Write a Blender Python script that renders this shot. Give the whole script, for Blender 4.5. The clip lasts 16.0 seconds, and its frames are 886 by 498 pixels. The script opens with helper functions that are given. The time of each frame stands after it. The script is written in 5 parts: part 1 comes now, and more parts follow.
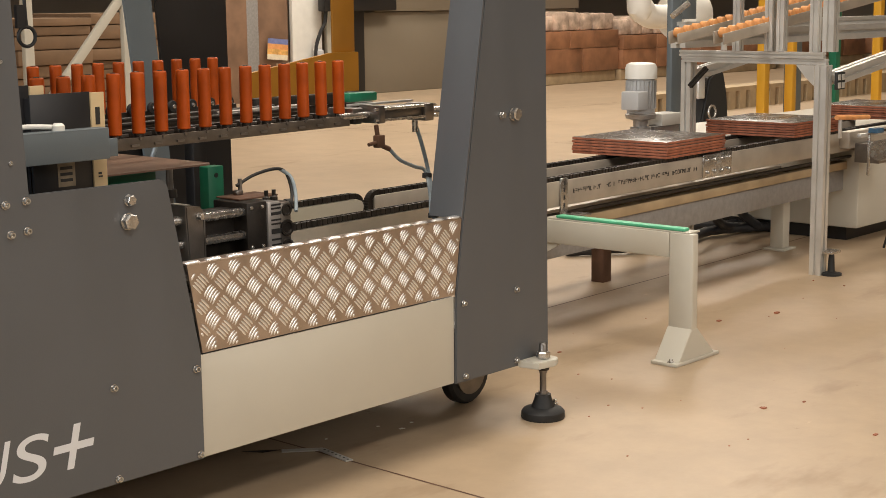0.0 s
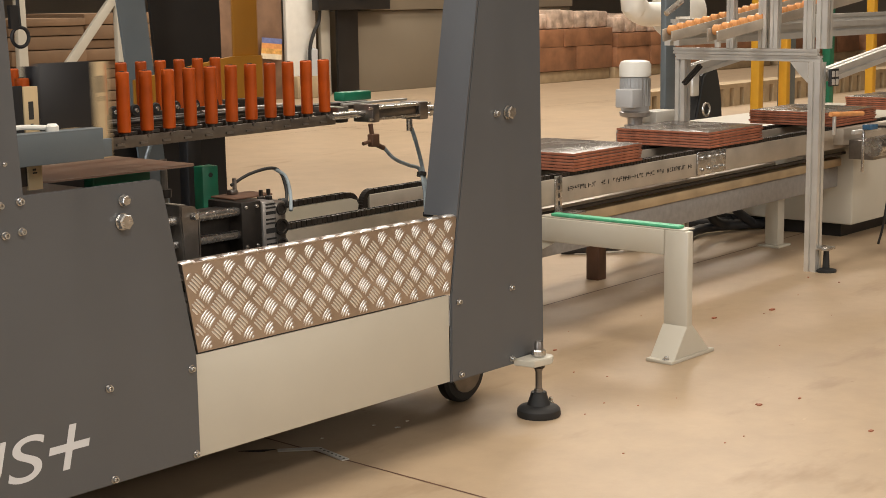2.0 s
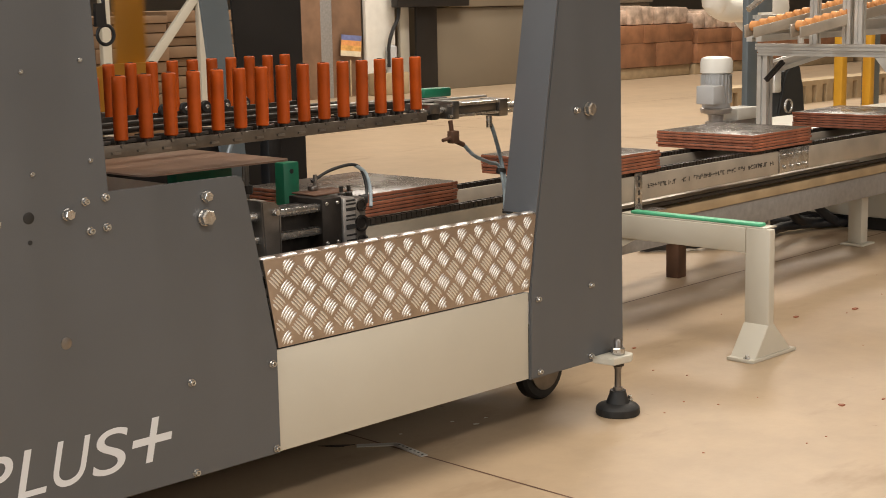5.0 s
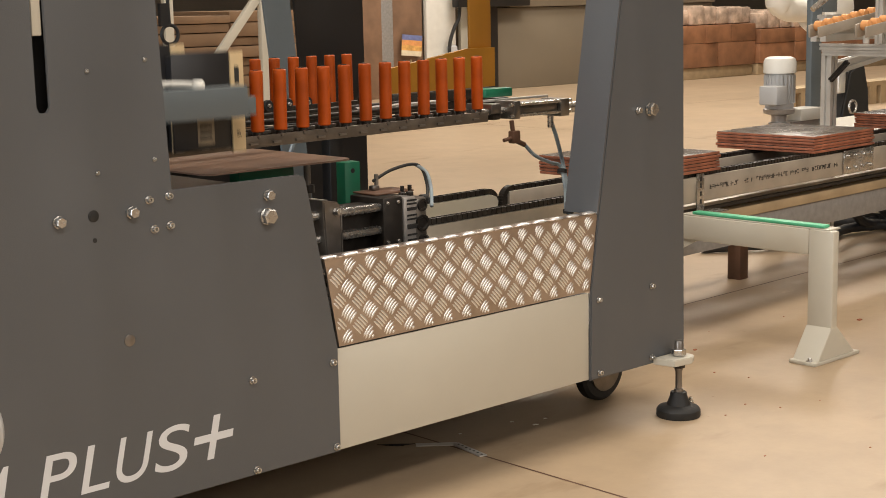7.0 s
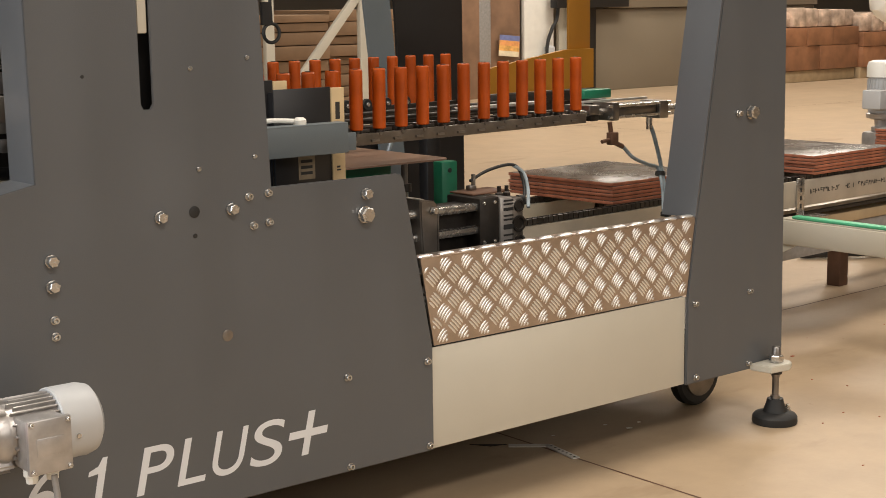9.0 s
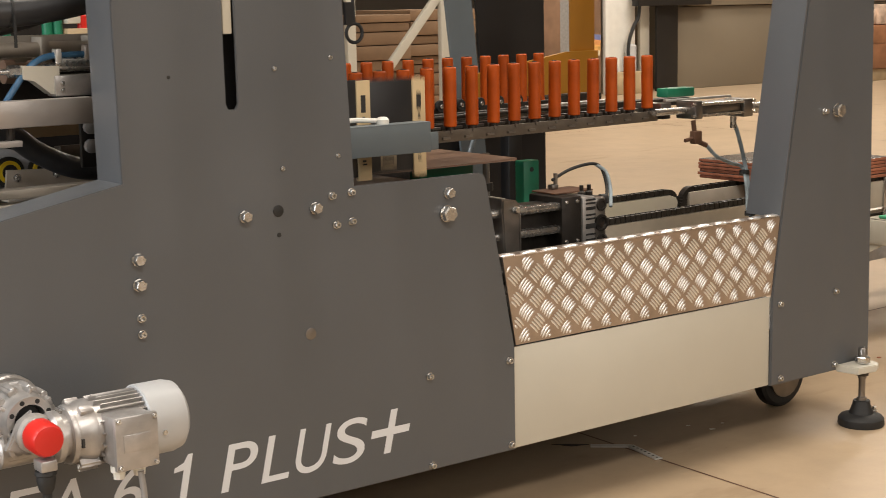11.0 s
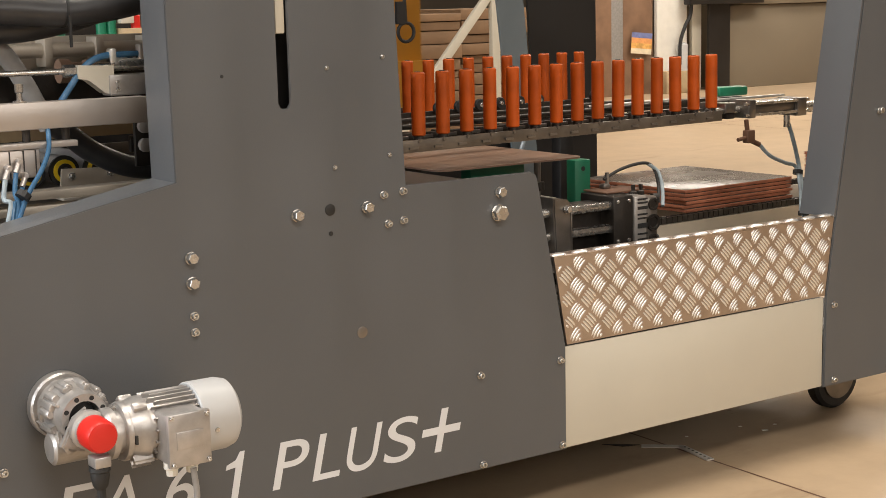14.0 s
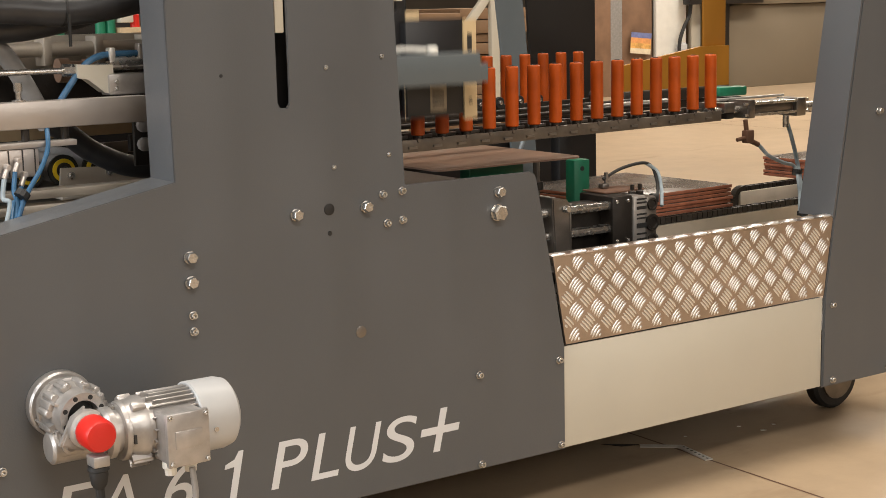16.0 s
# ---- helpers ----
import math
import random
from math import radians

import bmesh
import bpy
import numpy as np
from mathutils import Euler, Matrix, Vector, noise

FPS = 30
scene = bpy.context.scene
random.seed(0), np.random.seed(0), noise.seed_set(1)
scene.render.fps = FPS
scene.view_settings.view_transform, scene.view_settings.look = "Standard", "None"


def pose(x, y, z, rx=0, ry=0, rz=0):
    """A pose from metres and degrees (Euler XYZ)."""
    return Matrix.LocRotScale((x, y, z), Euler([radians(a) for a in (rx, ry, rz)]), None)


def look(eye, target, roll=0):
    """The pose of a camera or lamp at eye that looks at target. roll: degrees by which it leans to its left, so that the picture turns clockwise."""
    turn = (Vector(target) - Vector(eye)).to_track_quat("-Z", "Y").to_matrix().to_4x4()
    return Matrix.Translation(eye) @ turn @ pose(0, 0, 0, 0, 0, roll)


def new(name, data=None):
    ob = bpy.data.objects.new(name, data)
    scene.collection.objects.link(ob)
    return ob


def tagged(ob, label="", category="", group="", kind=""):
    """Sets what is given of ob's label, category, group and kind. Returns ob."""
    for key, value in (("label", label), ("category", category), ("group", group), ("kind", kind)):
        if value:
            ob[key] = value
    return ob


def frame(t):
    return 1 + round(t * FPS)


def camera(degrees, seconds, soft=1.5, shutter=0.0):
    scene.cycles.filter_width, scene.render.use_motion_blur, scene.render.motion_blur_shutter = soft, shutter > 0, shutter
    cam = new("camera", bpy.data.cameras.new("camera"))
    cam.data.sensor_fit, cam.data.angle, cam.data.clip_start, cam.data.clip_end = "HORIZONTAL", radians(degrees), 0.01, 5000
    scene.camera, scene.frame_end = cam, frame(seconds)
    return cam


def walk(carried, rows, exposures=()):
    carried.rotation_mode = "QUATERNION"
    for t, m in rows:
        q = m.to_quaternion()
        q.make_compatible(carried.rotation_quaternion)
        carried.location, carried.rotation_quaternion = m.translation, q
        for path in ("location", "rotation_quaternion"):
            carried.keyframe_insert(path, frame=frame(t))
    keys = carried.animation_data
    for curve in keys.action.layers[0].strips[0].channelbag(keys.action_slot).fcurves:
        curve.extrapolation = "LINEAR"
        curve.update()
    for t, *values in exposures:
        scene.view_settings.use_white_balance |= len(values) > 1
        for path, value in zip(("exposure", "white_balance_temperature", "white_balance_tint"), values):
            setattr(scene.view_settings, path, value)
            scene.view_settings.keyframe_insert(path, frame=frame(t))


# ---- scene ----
# ---- camera and its walk ----
cam = camera(32.72, 16.0, soft=0.85, shutter=0.5)
PATH = [
    (0.0, look((0.0621, 0.0551, 1.050), (2.2784, 2.0173, 0.5624), -0.586)),
    (0.5, look((0.0621, 0.0550, 1.050), (2.2807, 2.0144, 0.5613), -0.666)),
    (1.0, look((0.0623, 0.0549, 1.050), (2.2858, 2.0086, 0.5612), -0.816)),
    (1.5, look((0.0623, 0.0548, 1.050), (2.2877, 2.0064, 0.5613), -0.832)),
    (2.0, look((0.0623, 0.0549, 1.050), (2.2847, 2.0095, 0.5595), -0.847)),
    (2.5, look((0.0620, 0.0552, 1.050), (2.2755, 2.0194, 0.5580), -0.797)),
    (3.0, look((0.0615, 0.0557, 1.050), (2.2575, 2.0392, 0.5569), -0.875)),
    (3.5, look((0.0610, 0.0563, 1.050), (2.2358, 2.0629, 0.5558), -0.879)),
    (4.0, look((0.0605, 0.0568, 1.050), (2.2198, 2.0799, 0.5554), -0.978)),
    (6.5, look((0.0575, 0.0599, 1.050), (2.1078, 2.1938, 0.5570), -1.068)),
    (7.0, look((0.0570, 0.0603, 1.050), (2.0907, 2.2102, 0.5577), -1.110)),
    (7.5, look((0.0561, 0.0612, 1.050), (2.0572, 2.2418, 0.5596), -1.084)),
    (8.0, look((0.0548, 0.0623, 1.050), (2.0110, 2.2838, 0.5612), -0.929)),
    (10.5, look((0.0509, 0.0656, 1.050), (1.8657, 2.4037, 0.5604), -1.004)),
    (11.0, look((0.0496, 0.0665, 1.050), (1.8201, 2.4388, 0.5622), -1.162)),
    (11.5, look((0.0486, 0.0673, 1.050), (1.7808, 2.4680, 0.5644), -1.189)),
    (12.0, look((0.0477, 0.0680, 1.050), (1.7479, 2.4916, 0.5649), -1.243)),
    (12.5, look((0.0474, 0.0682, 1.050), (1.7366, 2.4994, 0.5646), -1.314)),
    (13.0, look((0.0474, 0.0681, 1.050), (1.7378, 2.4983, 0.5636), -1.380)),
    (13.5, look((0.0474, 0.0681, 1.050), (1.7389, 2.4976, 0.5635), -1.354)),
    (14.0, look((0.0474, 0.0681, 1.050), (1.7376, 2.4983, 0.5626), -1.306)),
    (14.5, look((0.0474, 0.0681, 1.050), (1.7391, 2.4971, 0.5619), -1.427)),
    (15.0, look((0.0475, 0.0681, 1.050), (1.7403, 2.4963, 0.5621), -1.318)),
    (15.5, look((0.0474, 0.0681, 1.050), (1.7391, 2.4971, 0.5621), -1.330)),
    (16.0, look((0.0474, 0.0681, 1.050), (1.7391, 2.4971, 0.5619), -1.230)),]
walk(cam, PATH, [(0.0, -0.16), (8.2, -0.13), (11.3, -0.05), (12.3, 0.08), (14.6, 0.10), (16.0, 0.02)])

# ---- world, lights, exposure ----
world = bpy.data.worlds.new("hall_air")
scene.world = world
world.use_nodes = True
world.node_tree.nodes["Background"].inputs[0].default_value = (1.0, 0.92, 0.82, 1)
world.node_tree.nodes["Background"].inputs[1].default_value = 0.035


def strip_lamp(x, y, z, sx, sy, watts, colour):
    data = bpy.data.lights.new("hall_lamp", "AREA")
    data.shape, data.size, data.size_y, data.energy, data.color = "RECTANGLE", sx, sy, watts, colour
    ob = new("hall_lamp", data)
    ob.location = (x, y, z)
    return ob


WARM = (1.0, 0.905, 0.79)
NEUTRAL = (0.93, 0.97, 1.0)
# unseen ceiling lamps; the neutral left one is an added fill for the flanges
for lx, ly, sx, sy, lw, tone in ((0.0, -3.2, 3.6, 1.2, 330, (1.0, 0.935, 0.86)), (1.3, 2.7, 3.0, 1.0, 230, WARM), (-4.2, 2.6, 2.5, 3.0, 260, NEUTRAL), (6.0, 3.2, 3.6, 1.2, 150, WARM),
                                 (11.0, 7.0, 3.6, 1.2, 460, WARM), (9.5, 10.0, 3.6, 1.2, 240, WARM), (17.0, 10.5, 3.6, 1.2, 280, WARM)):
    strip_lamp(lx, ly, 5.9, sx, sy, lw, tone)
# cool fill added at the west wall for the flanges; its window is invented
west_fill = strip_lamp(-7.9, 2.6, 2.9, 3.0, 4.6, 500, (0.90, 0.95, 1.0))
west_fill.rotation_euler = (0, radians(-90), 0)
# fill added at the south wall for the tread highlights; its window is invented
south = strip_lamp(3.6, -7.9, 4.5, 7.0, 2.4, 280, (1.0, 0.945, 0.88))
south.rotation_euler = (radians(90), 0, 0)


# ---- materials ----
def mat(name, col, rough=0.5, metal=0.0, var=0.12, scale=8.0, bump=0.0, bscale=120.0, spec=0.5, rvar=0.1, col2=None, spread=0.0):
    """Procedural surface: two scales of tone, uneven gloss and fine relief."""
    m = bpy.data.materials.new(name)
    m.use_nodes = True
    nt = m.node_tree
    b = nt.nodes["Principled BSDF"]
    b.inputs["Metallic"].default_value = metal
    b.inputs["Specular IOR Level"].default_value = spec
    tc = nt.nodes.new("ShaderNodeTexCoord")
    n1 = nt.nodes.new("ShaderNodeTexNoise")
    n1.inputs["Scale"].default_value, n1.inputs["Detail"].default_value = scale, 5
    n2 = nt.nodes.new("ShaderNodeTexNoise")
    n2.inputs["Scale"].default_value, n2.inputs["Detail"].default_value = bscale, 3
    nt.links.new(tc.outputs["Object"], n1.inputs["Vector"])
    nt.links.new(tc.outputs["Object"], n2.inputs["Vector"])
    ramp = nt.nodes.new("ShaderNodeMapRange")
    ramp.inputs[1].default_value, ramp.inputs[2].default_value = 0.3, 0.7
    nt.links.new(n1.outputs[0], ramp.inputs[0])
    mix = nt.nodes.new("ShaderNodeMix")
    mix.data_type = "RGBA"
    dark = col2 or tuple(c * (1 - var) for c in col)
    mix.inputs[6].default_value = (*dark, 1)
    mix.inputs[7].default_value = (*(col if col2 else tuple(min(1, c * (1 + var)) for c in col)), 1)
    nt.links.new(ramp.outputs[0], mix.inputs[0])
    out = mix.outputs[2]
    if spread:
        info = nt.nodes.new("ShaderNodeObjectInfo")
        hsv = nt.nodes.new("ShaderNodeHueSaturation")
        mr = nt.nodes.new("ShaderNodeMapRange")
        mr.inputs[3].default_value, mr.inputs[4].default_value = 1 - spread, 1 + spread
        nt.links.new(info.outputs["Random"], mr.inputs[0])
        nt.links.new(mr.outputs[0], hsv.inputs["Value"])
        nt.links.new(out, hsv.inputs["Color"])
        out = hsv.outputs[0]
    nt.links.new(out, b.inputs["Base Color"])
    rr = nt.nodes.new("ShaderNodeMapRange")
    rr.inputs[3].default_value, rr.inputs[4].default_value = max(0.02, rough - rvar), min(1, rough + rvar)
    nt.links.new(n1.outputs[0], rr.inputs[0])
    nt.links.new(rr.outputs[0], b.inputs["Roughness"])
    if bump:
        bp = nt.nodes.new("ShaderNodeBump")
        bp.inputs["Strength"].default_value, bp.inputs["Distance"].default_value = bump, 0.002
        nt.links.new(n2.outputs[0], bp.inputs["Height"])
        nt.links.new(bp.outputs[0], b.inputs["Normal"])
    return m


GREY = mat("grey_paint", (0.100, 0.105, 0.112), 0.34, var=0.05, scale=3, bump=0.12, bscale=420)
BLUEGREY = mat("blue_grey_paint", (0.13, 0.155, 0.17), 0.4, var=0.06, scale=6, bump=0.1, bscale=400)
# black paint, and near-black for parts whose shade is put into the colour
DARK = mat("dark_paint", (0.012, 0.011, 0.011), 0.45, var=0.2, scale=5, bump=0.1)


def wavy_sheet(m, height):
    """Adds the slow vertical waviness of rolled sheet to a paint's relief."""
    nt = m.node_tree
    b = nt.nodes["Principled BSDF"]
    tc, mp, n, bp = (nt.nodes.new("ShaderNode" + k) for k in ("TexCoord", "Mapping", "TexNoise", "Bump"))
    mp.inputs["Scale"].default_value = (5.5, 5.5, 0.9)
    n.inputs["Scale"].default_value, n.inputs["Detail"].default_value = 1.0, 1.0
    bp.inputs["Strength"].default_value, bp.inputs["Distance"].default_value = 1.0, height
    nt.links.new(tc.outputs["Object"], mp.inputs["Vector"])
    nt.links.new(mp.outputs[0], n.inputs["Vector"])
    nt.links.new(n.outputs[0], bp.inputs["Height"])
    if b.inputs["Normal"].links:
        nt.links.new(b.inputs["Normal"].links[0].from_socket, bp.inputs["Normal"])
    nt.links.new(bp.outputs[0], b.inputs["Normal"])


wavy_sheet(GREY, 0.016)
CREAM = mat("cream_paint", (0.56, 0.53, 0.45), 0.42, var=0.04, scale=4, bump=0.08, bscale=300)
COOLWHITE = mat("fan_cover_grey", (0.47, 0.475, 0.48), 0.42, var=0.04, scale=10)
WHITE = mat("white_paint", (0.78, 0.77, 0.72), 0.4, var=0.05, scale=10)
# one aluminium: floor reflection in the plate's tan, highlight in the paler bars
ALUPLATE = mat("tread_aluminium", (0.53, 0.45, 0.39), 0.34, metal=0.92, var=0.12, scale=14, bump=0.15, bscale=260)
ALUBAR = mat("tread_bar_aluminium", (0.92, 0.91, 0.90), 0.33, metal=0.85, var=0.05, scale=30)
STEEL = mat("machined_steel", (0.24, 0.22, 0.20), 0.34, metal=0.85, var=0.2, scale=22, bump=0.15, bscale=240)
ZINC = mat("zinc_steel", (0.56, 0.55, 0.53), 0.26, metal=0.92, var=0.12, scale=60)
DULL = mat("oily_steel", (0.035, 0.030, 0.026), 0.45, metal=0.5, var=0.35, scale=24, bump=0.3)
BAR = mat("worn_bar_steel", (0.15, 0.125, 0.10), 0.4, metal=0.5, var=0.3, scale=18, bump=0.2)
RAIL = mat("galvanised_rail", (0.44, 0.39, 0.325), 0.42, metal=0.3, var=0.14, scale=9, bump=0.12)
BRUSHED = mat("brushed_aluminium", (0.50, 0.46, 0.43), 0.4, metal=0.7, var=0.1, scale=9, bump=0.2, bscale=150)
ALU = mat("aluminium_profile", (0.70, 0.69, 0.66), 0.35, metal=0.55, var=0.08, scale=12)
CASTALU = mat("cast_aluminium", (0.42, 0.40, 0.385), 0.33, metal=0.55, var=0.2, scale=30, bump=0.12, bscale=500)
RUBBER = mat("black_rubber", (0.016, 0.016, 0.016), 0.6, var=0.25, scale=20, bump=0.2)
HOSE = mat("black_hose", (0.03, 0.03, 0.032), 0.38, var=0.2, scale=30)
ORANGE = mat("orange_polyurethane", (0.42, 0.070, 0.005), 0.46, var=0.2, scale=16, bump=0.15, bscale=180, spread=0.14, spec=0.3)
PALEORANGE = mat("pale_orange_roller", (0.72, 0.33, 0.12), 0.5, var=0.12, scale=30)
YELLOW = mat("amber_paint", (0.36, 0.155, 0.010), 0.45, var=0.12, scale=6)
BRIGHTYELLOW = mat("bright_yellow_plastic", (0.75, 0.52, 0.02), 0.45, var=0.08)
SAFETY = mat("safety_yellow_paint", (0.68, 0.36, 0.025), 0.45, var=0.1, scale=6)
GREEN = mat("green_plastic", (0.01, 0.16, 0.085), 0.42, var=0.18, scale=14)
MINT = mat("mint_strip", (0.10, 0.48, 0.27), 0.5, var=0.1, scale=20)
TILESIDE = mat("terracotta_edge", (0.33, 0.115, 0.062), 0.75, var=0.28, scale=26, bump=0.4, spread=0.12)
TILETOP = mat("glazed_tile_face", (0.125, 0.105, 0.09), 0.27, var=0.14, scale=7, spread=0.05, spec=0.35)
SHEET = mat("worn_brown_sheet", (0.30, 0.185, 0.125), 0.42, var=0.25, scale=7, bump=0.1, col2=(0.20, 0.13, 0.095))
BLACKCARD = mat("black_card", (0.018, 0.018, 0.02), 0.42, var=0.2, scale=8)
TANCARD = mat("tan_card", (0.62, 0.47, 0.27), 0.7, var=0.1, scale=14)
LABELTAN = mat("dull_label", (0.30, 0.24, 0.16), 0.6, var=0.2, scale=60)
CARD = mat("brown_cardboard", (0.22, 0.137, 0.078), 0.8, var=0.14, scale=5, spread=0.12)
WRAPPED = mat("orange_brown_cartons", (0.27, 0.128, 0.066), 0.4, var=0.3, scale=5, bump=0.4, bscale=22, spread=0.22)
FILM = mat("crumpled_wrap", (0.55, 0.42, 0.33), 0.25, var=0.5, scale=7, bump=0.6, bscale=14)
TIMBER = mat("pale_timber", (0.40, 0.30, 0.18), 0.7, var=0.16, scale=9)
BROWNSTEEL = mat("rust_brown_steel", (0.11, 0.055, 0.032), 0.6, var=0.25, scale=14)
RED = mat("red_plastic", (0.62, 0.022, 0.015), 0.32, var=0.06)
BLUE = mat("blue_air_hose", (0.05, 0.135, 0.25), 0.22, var=0.2, scale=40)
CLEAR = mat("smoky_air_hose", (0.30, 0.36, 0.40), 0.22, var=0.25, scale=40)
GREYTUBE = mat("grey_corrugated_hose", (0.27, 0.26, 0.25), 0.45, var=0.15, scale=40)
INK = mat("black_ink", (0.03, 0.028, 0.026), 0.6)
WHITEVINYL = mat("white_vinyl", (0.71, 0.73, 0.76), 0.4, var=0.03)
LEATHER = mat("brown_leather_board", (0.22, 0.13, 0.08), 0.6, var=0.25, scale=5)
BEIGEPANEL = mat("beige_panel", (0.20, 0.165, 0.118), 0.55, var=0.06, scale=1.2)
WALLP = mat("hall_wall_paint", (0.30, 0.25, 0.195), 0.7, var=0.1, scale=0.6)
CEIL = mat("hall_ceiling_paint", (0.66, 0.63, 0.56), 0.8, var=0.06, scale=0.6)
SKYBLUE = mat("poster_blue", (0.16, 0.19, 0.38), 0.5, var=0.2, scale=20)
SKYPALE = mat("poster_cream", (0.72, 0.62, 0.45), 0.5, var=0.1, scale=20)
SKYGOLD = mat("poster_gold", (0.72, 0.40, 0.12), 0.5, var=0.3, scale=20)


def floor_material():
    """Polished, worn concrete: broad stains, fine grain, scuffs."""
    m = mat("polished_concrete", (0.40, 0.298, 0.196), 0.46, var=0.06, scale=0.7, bump=0.12, bscale=60, rvar=0.08, spec=0.4)
    nt = m.node_tree
    b = nt.nodes["Principled BSDF"]
    old = b.inputs["Base Color"].links[0].from_socket
    tc = nt.nodes.new("ShaderNodeTexCoord")
    n = nt.nodes.new("ShaderNodeTexNoise")
    n.inputs["Scale"].default_value, n.inputs["Detail"].default_value, n.inputs["Roughness"].default_value = 4.5, 9, 0.68
    nt.links.new(tc.outputs["Object"], n.inputs["Vector"])
    mr = nt.nodes.new("ShaderNodeMapRange")
    mr.inputs[1].default_value, mr.inputs[2].default_value, mr.inputs[3].default_value, mr.inputs[4].default_value = 0.34, 0.64, 0.90, 1.04
    nt.links.new(n.outputs[0], mr.inputs[0])
    mul = nt.nodes.new("ShaderNodeMix")
    mul.data_type, mul.blend_type = "RGBA", "MULTIPLY"
    mul.inputs[0].default_value = 1
    nt.links.new(old, mul.inputs[6])
    nt.links.new(mr.outputs[0], mul.inputs[7])
    last = mul.outputs[2]
    # dark tyre smears and pale scrapes
    for scale, stretch, lo, hi, tone in ((1.1, (1.0, 2.6, 1.0), 0.60, 0.74, (0.66, 0.60, 0.54, 1)), (9.0, (0.5, 1.4, 1.0), 0.69, 0.75, (1.22, 1.22, 1.22, 1)), (14.0, (1.3, 0.7, 1.0), 0.70, 0.76, (0.62, 0.52, 0.46, 1))):
        mp, nz, rng, tint = (nt.nodes.new("ShaderNode" + k) for k in ("Mapping", "TexNoise", "MapRange", "Mix"))
        mp.inputs["Scale"].default_value = stretch
        nz.inputs["Scale"].default_value, nz.inputs["Detail"].default_value, nz.inputs["Roughness"].default_value = scale, 6, 0.6
        rng.inputs[1].default_value, rng.inputs[2].default_value = lo, hi
        tint.data_type, tint.blend_type = "RGBA", "MULTIPLY"
        tint.inputs[7].default_value = tone
        nt.links.new(tc.outputs["Object"], mp.inputs["Vector"])
        nt.links.new(mp.outputs[0], nz.inputs["Vector"])
        nt.links.new(nz.outputs[0], rng.inputs[0])
        nt.links.new(rng.outputs[0], tint.inputs[0])
        nt.links.new(last, tint.inputs[6])
        last = tint.outputs[2]
    nt.links.new(last, b.inputs["Base Color"])
    return m


CONCRETE = floor_material()


# ---- mesh helpers ----
def thing(name, label, category, group="", at=(0, 0, 0), kind=""):
    ob = new(name)
    ob.location = at
    ob.empty_display_size = 0.05
    return tagged(ob, label, category, group, kind)


def make_mesh(name, bm, material):
    me = bpy.data.meshes.new(name)
    bmesh.ops.recalc_face_normals(bm, faces=bm.faces[:])
    for e in bm.edges:
        e.smooth = len(e.link_faces) == 2 and e.calc_face_angle(0) < 0.62
    for f in bm.faces:
        f.smooth = True
    bm.to_mesh(me)
    bm.free()
    me.materials.append(material)
    return me


def part(name, bm, material, parent, label="", kind=""):
    ob = new(name, make_mesh(name, bm, material))
    ob.parent = parent
    return tagged(ob, label, kind=kind)


def solid(name, bm, material, label, category, group="", kind=""):
    return tagged(new(name, make_mesh(name, bm, material)), label, category, group, kind)


def again(name, mesh, parent, m):
    """Another object on the same mesh."""
    ob = new(name, mesh)
    ob.parent = parent
    ob.matrix_basis = m
    return ob


def box(bm, x0, x1, y0, y1, z0, z1, bev=0.0, m=None):
    r = bmesh.ops.create_cube(bm, size=1.0)
    vs = r["verts"]
    for v in vs:
        v.co = Vector((x0 + (v.co.x + 0.5) * (x1 - x0), y0 + (v.co.y + 0.5) * (y1 - y0), z0 + (v.co.z + 0.5) * (z1 - z0)))
        if m:
            v.co = m @ v.co
    if bev:
        es = list({e for v in vs for e in v.link_edges})
        bmesh.ops.bevel(bm, geom=es, offset=bev, segments=2, affect="EDGES", profile=0.5)
    return bm


def rod(bm, p, q, r, seg=14, r2=None, caps=True):
    p, q = Vector(p), Vector(q)
    d = q - p
    m = Matrix.Translation((p + q) / 2) @ d.to_track_quat("Z", "Y").to_matrix().to_4x4()
    bmesh.ops.create_cone(bm, cap_ends=caps, segments=seg, radius1=r, radius2=r if r2 is None else r2, depth=d.length, matrix=m)
    return bm


def lathe(bm, axis_p, axis_q, prof, seg=20):
    """prof: (distance along the axis, radius) pairs."""
    p, q = Vector(axis_p), Vector(axis_q)
    d = (q - p).normalized()
    m = d.to_track_quat("Z", "Y").to_matrix()
    rings = []
    for s, r in prof:
        rings.append([bm.verts.new(p + d * s + m @ Vector((r * math.cos(2 * math.pi * k / seg), r * math.sin(2 * math.pi * k / seg), 0))) for k in range(seg)])
    for a, b in zip(rings, rings[1:]):
        for k in range(seg):
            bm.faces.new((a[k], a[(k + 1) % seg], b[(k + 1) % seg], b[k]))
    bm.faces.new(rings[0][::-1])
    bm.faces.new(rings[-1])
    return bm


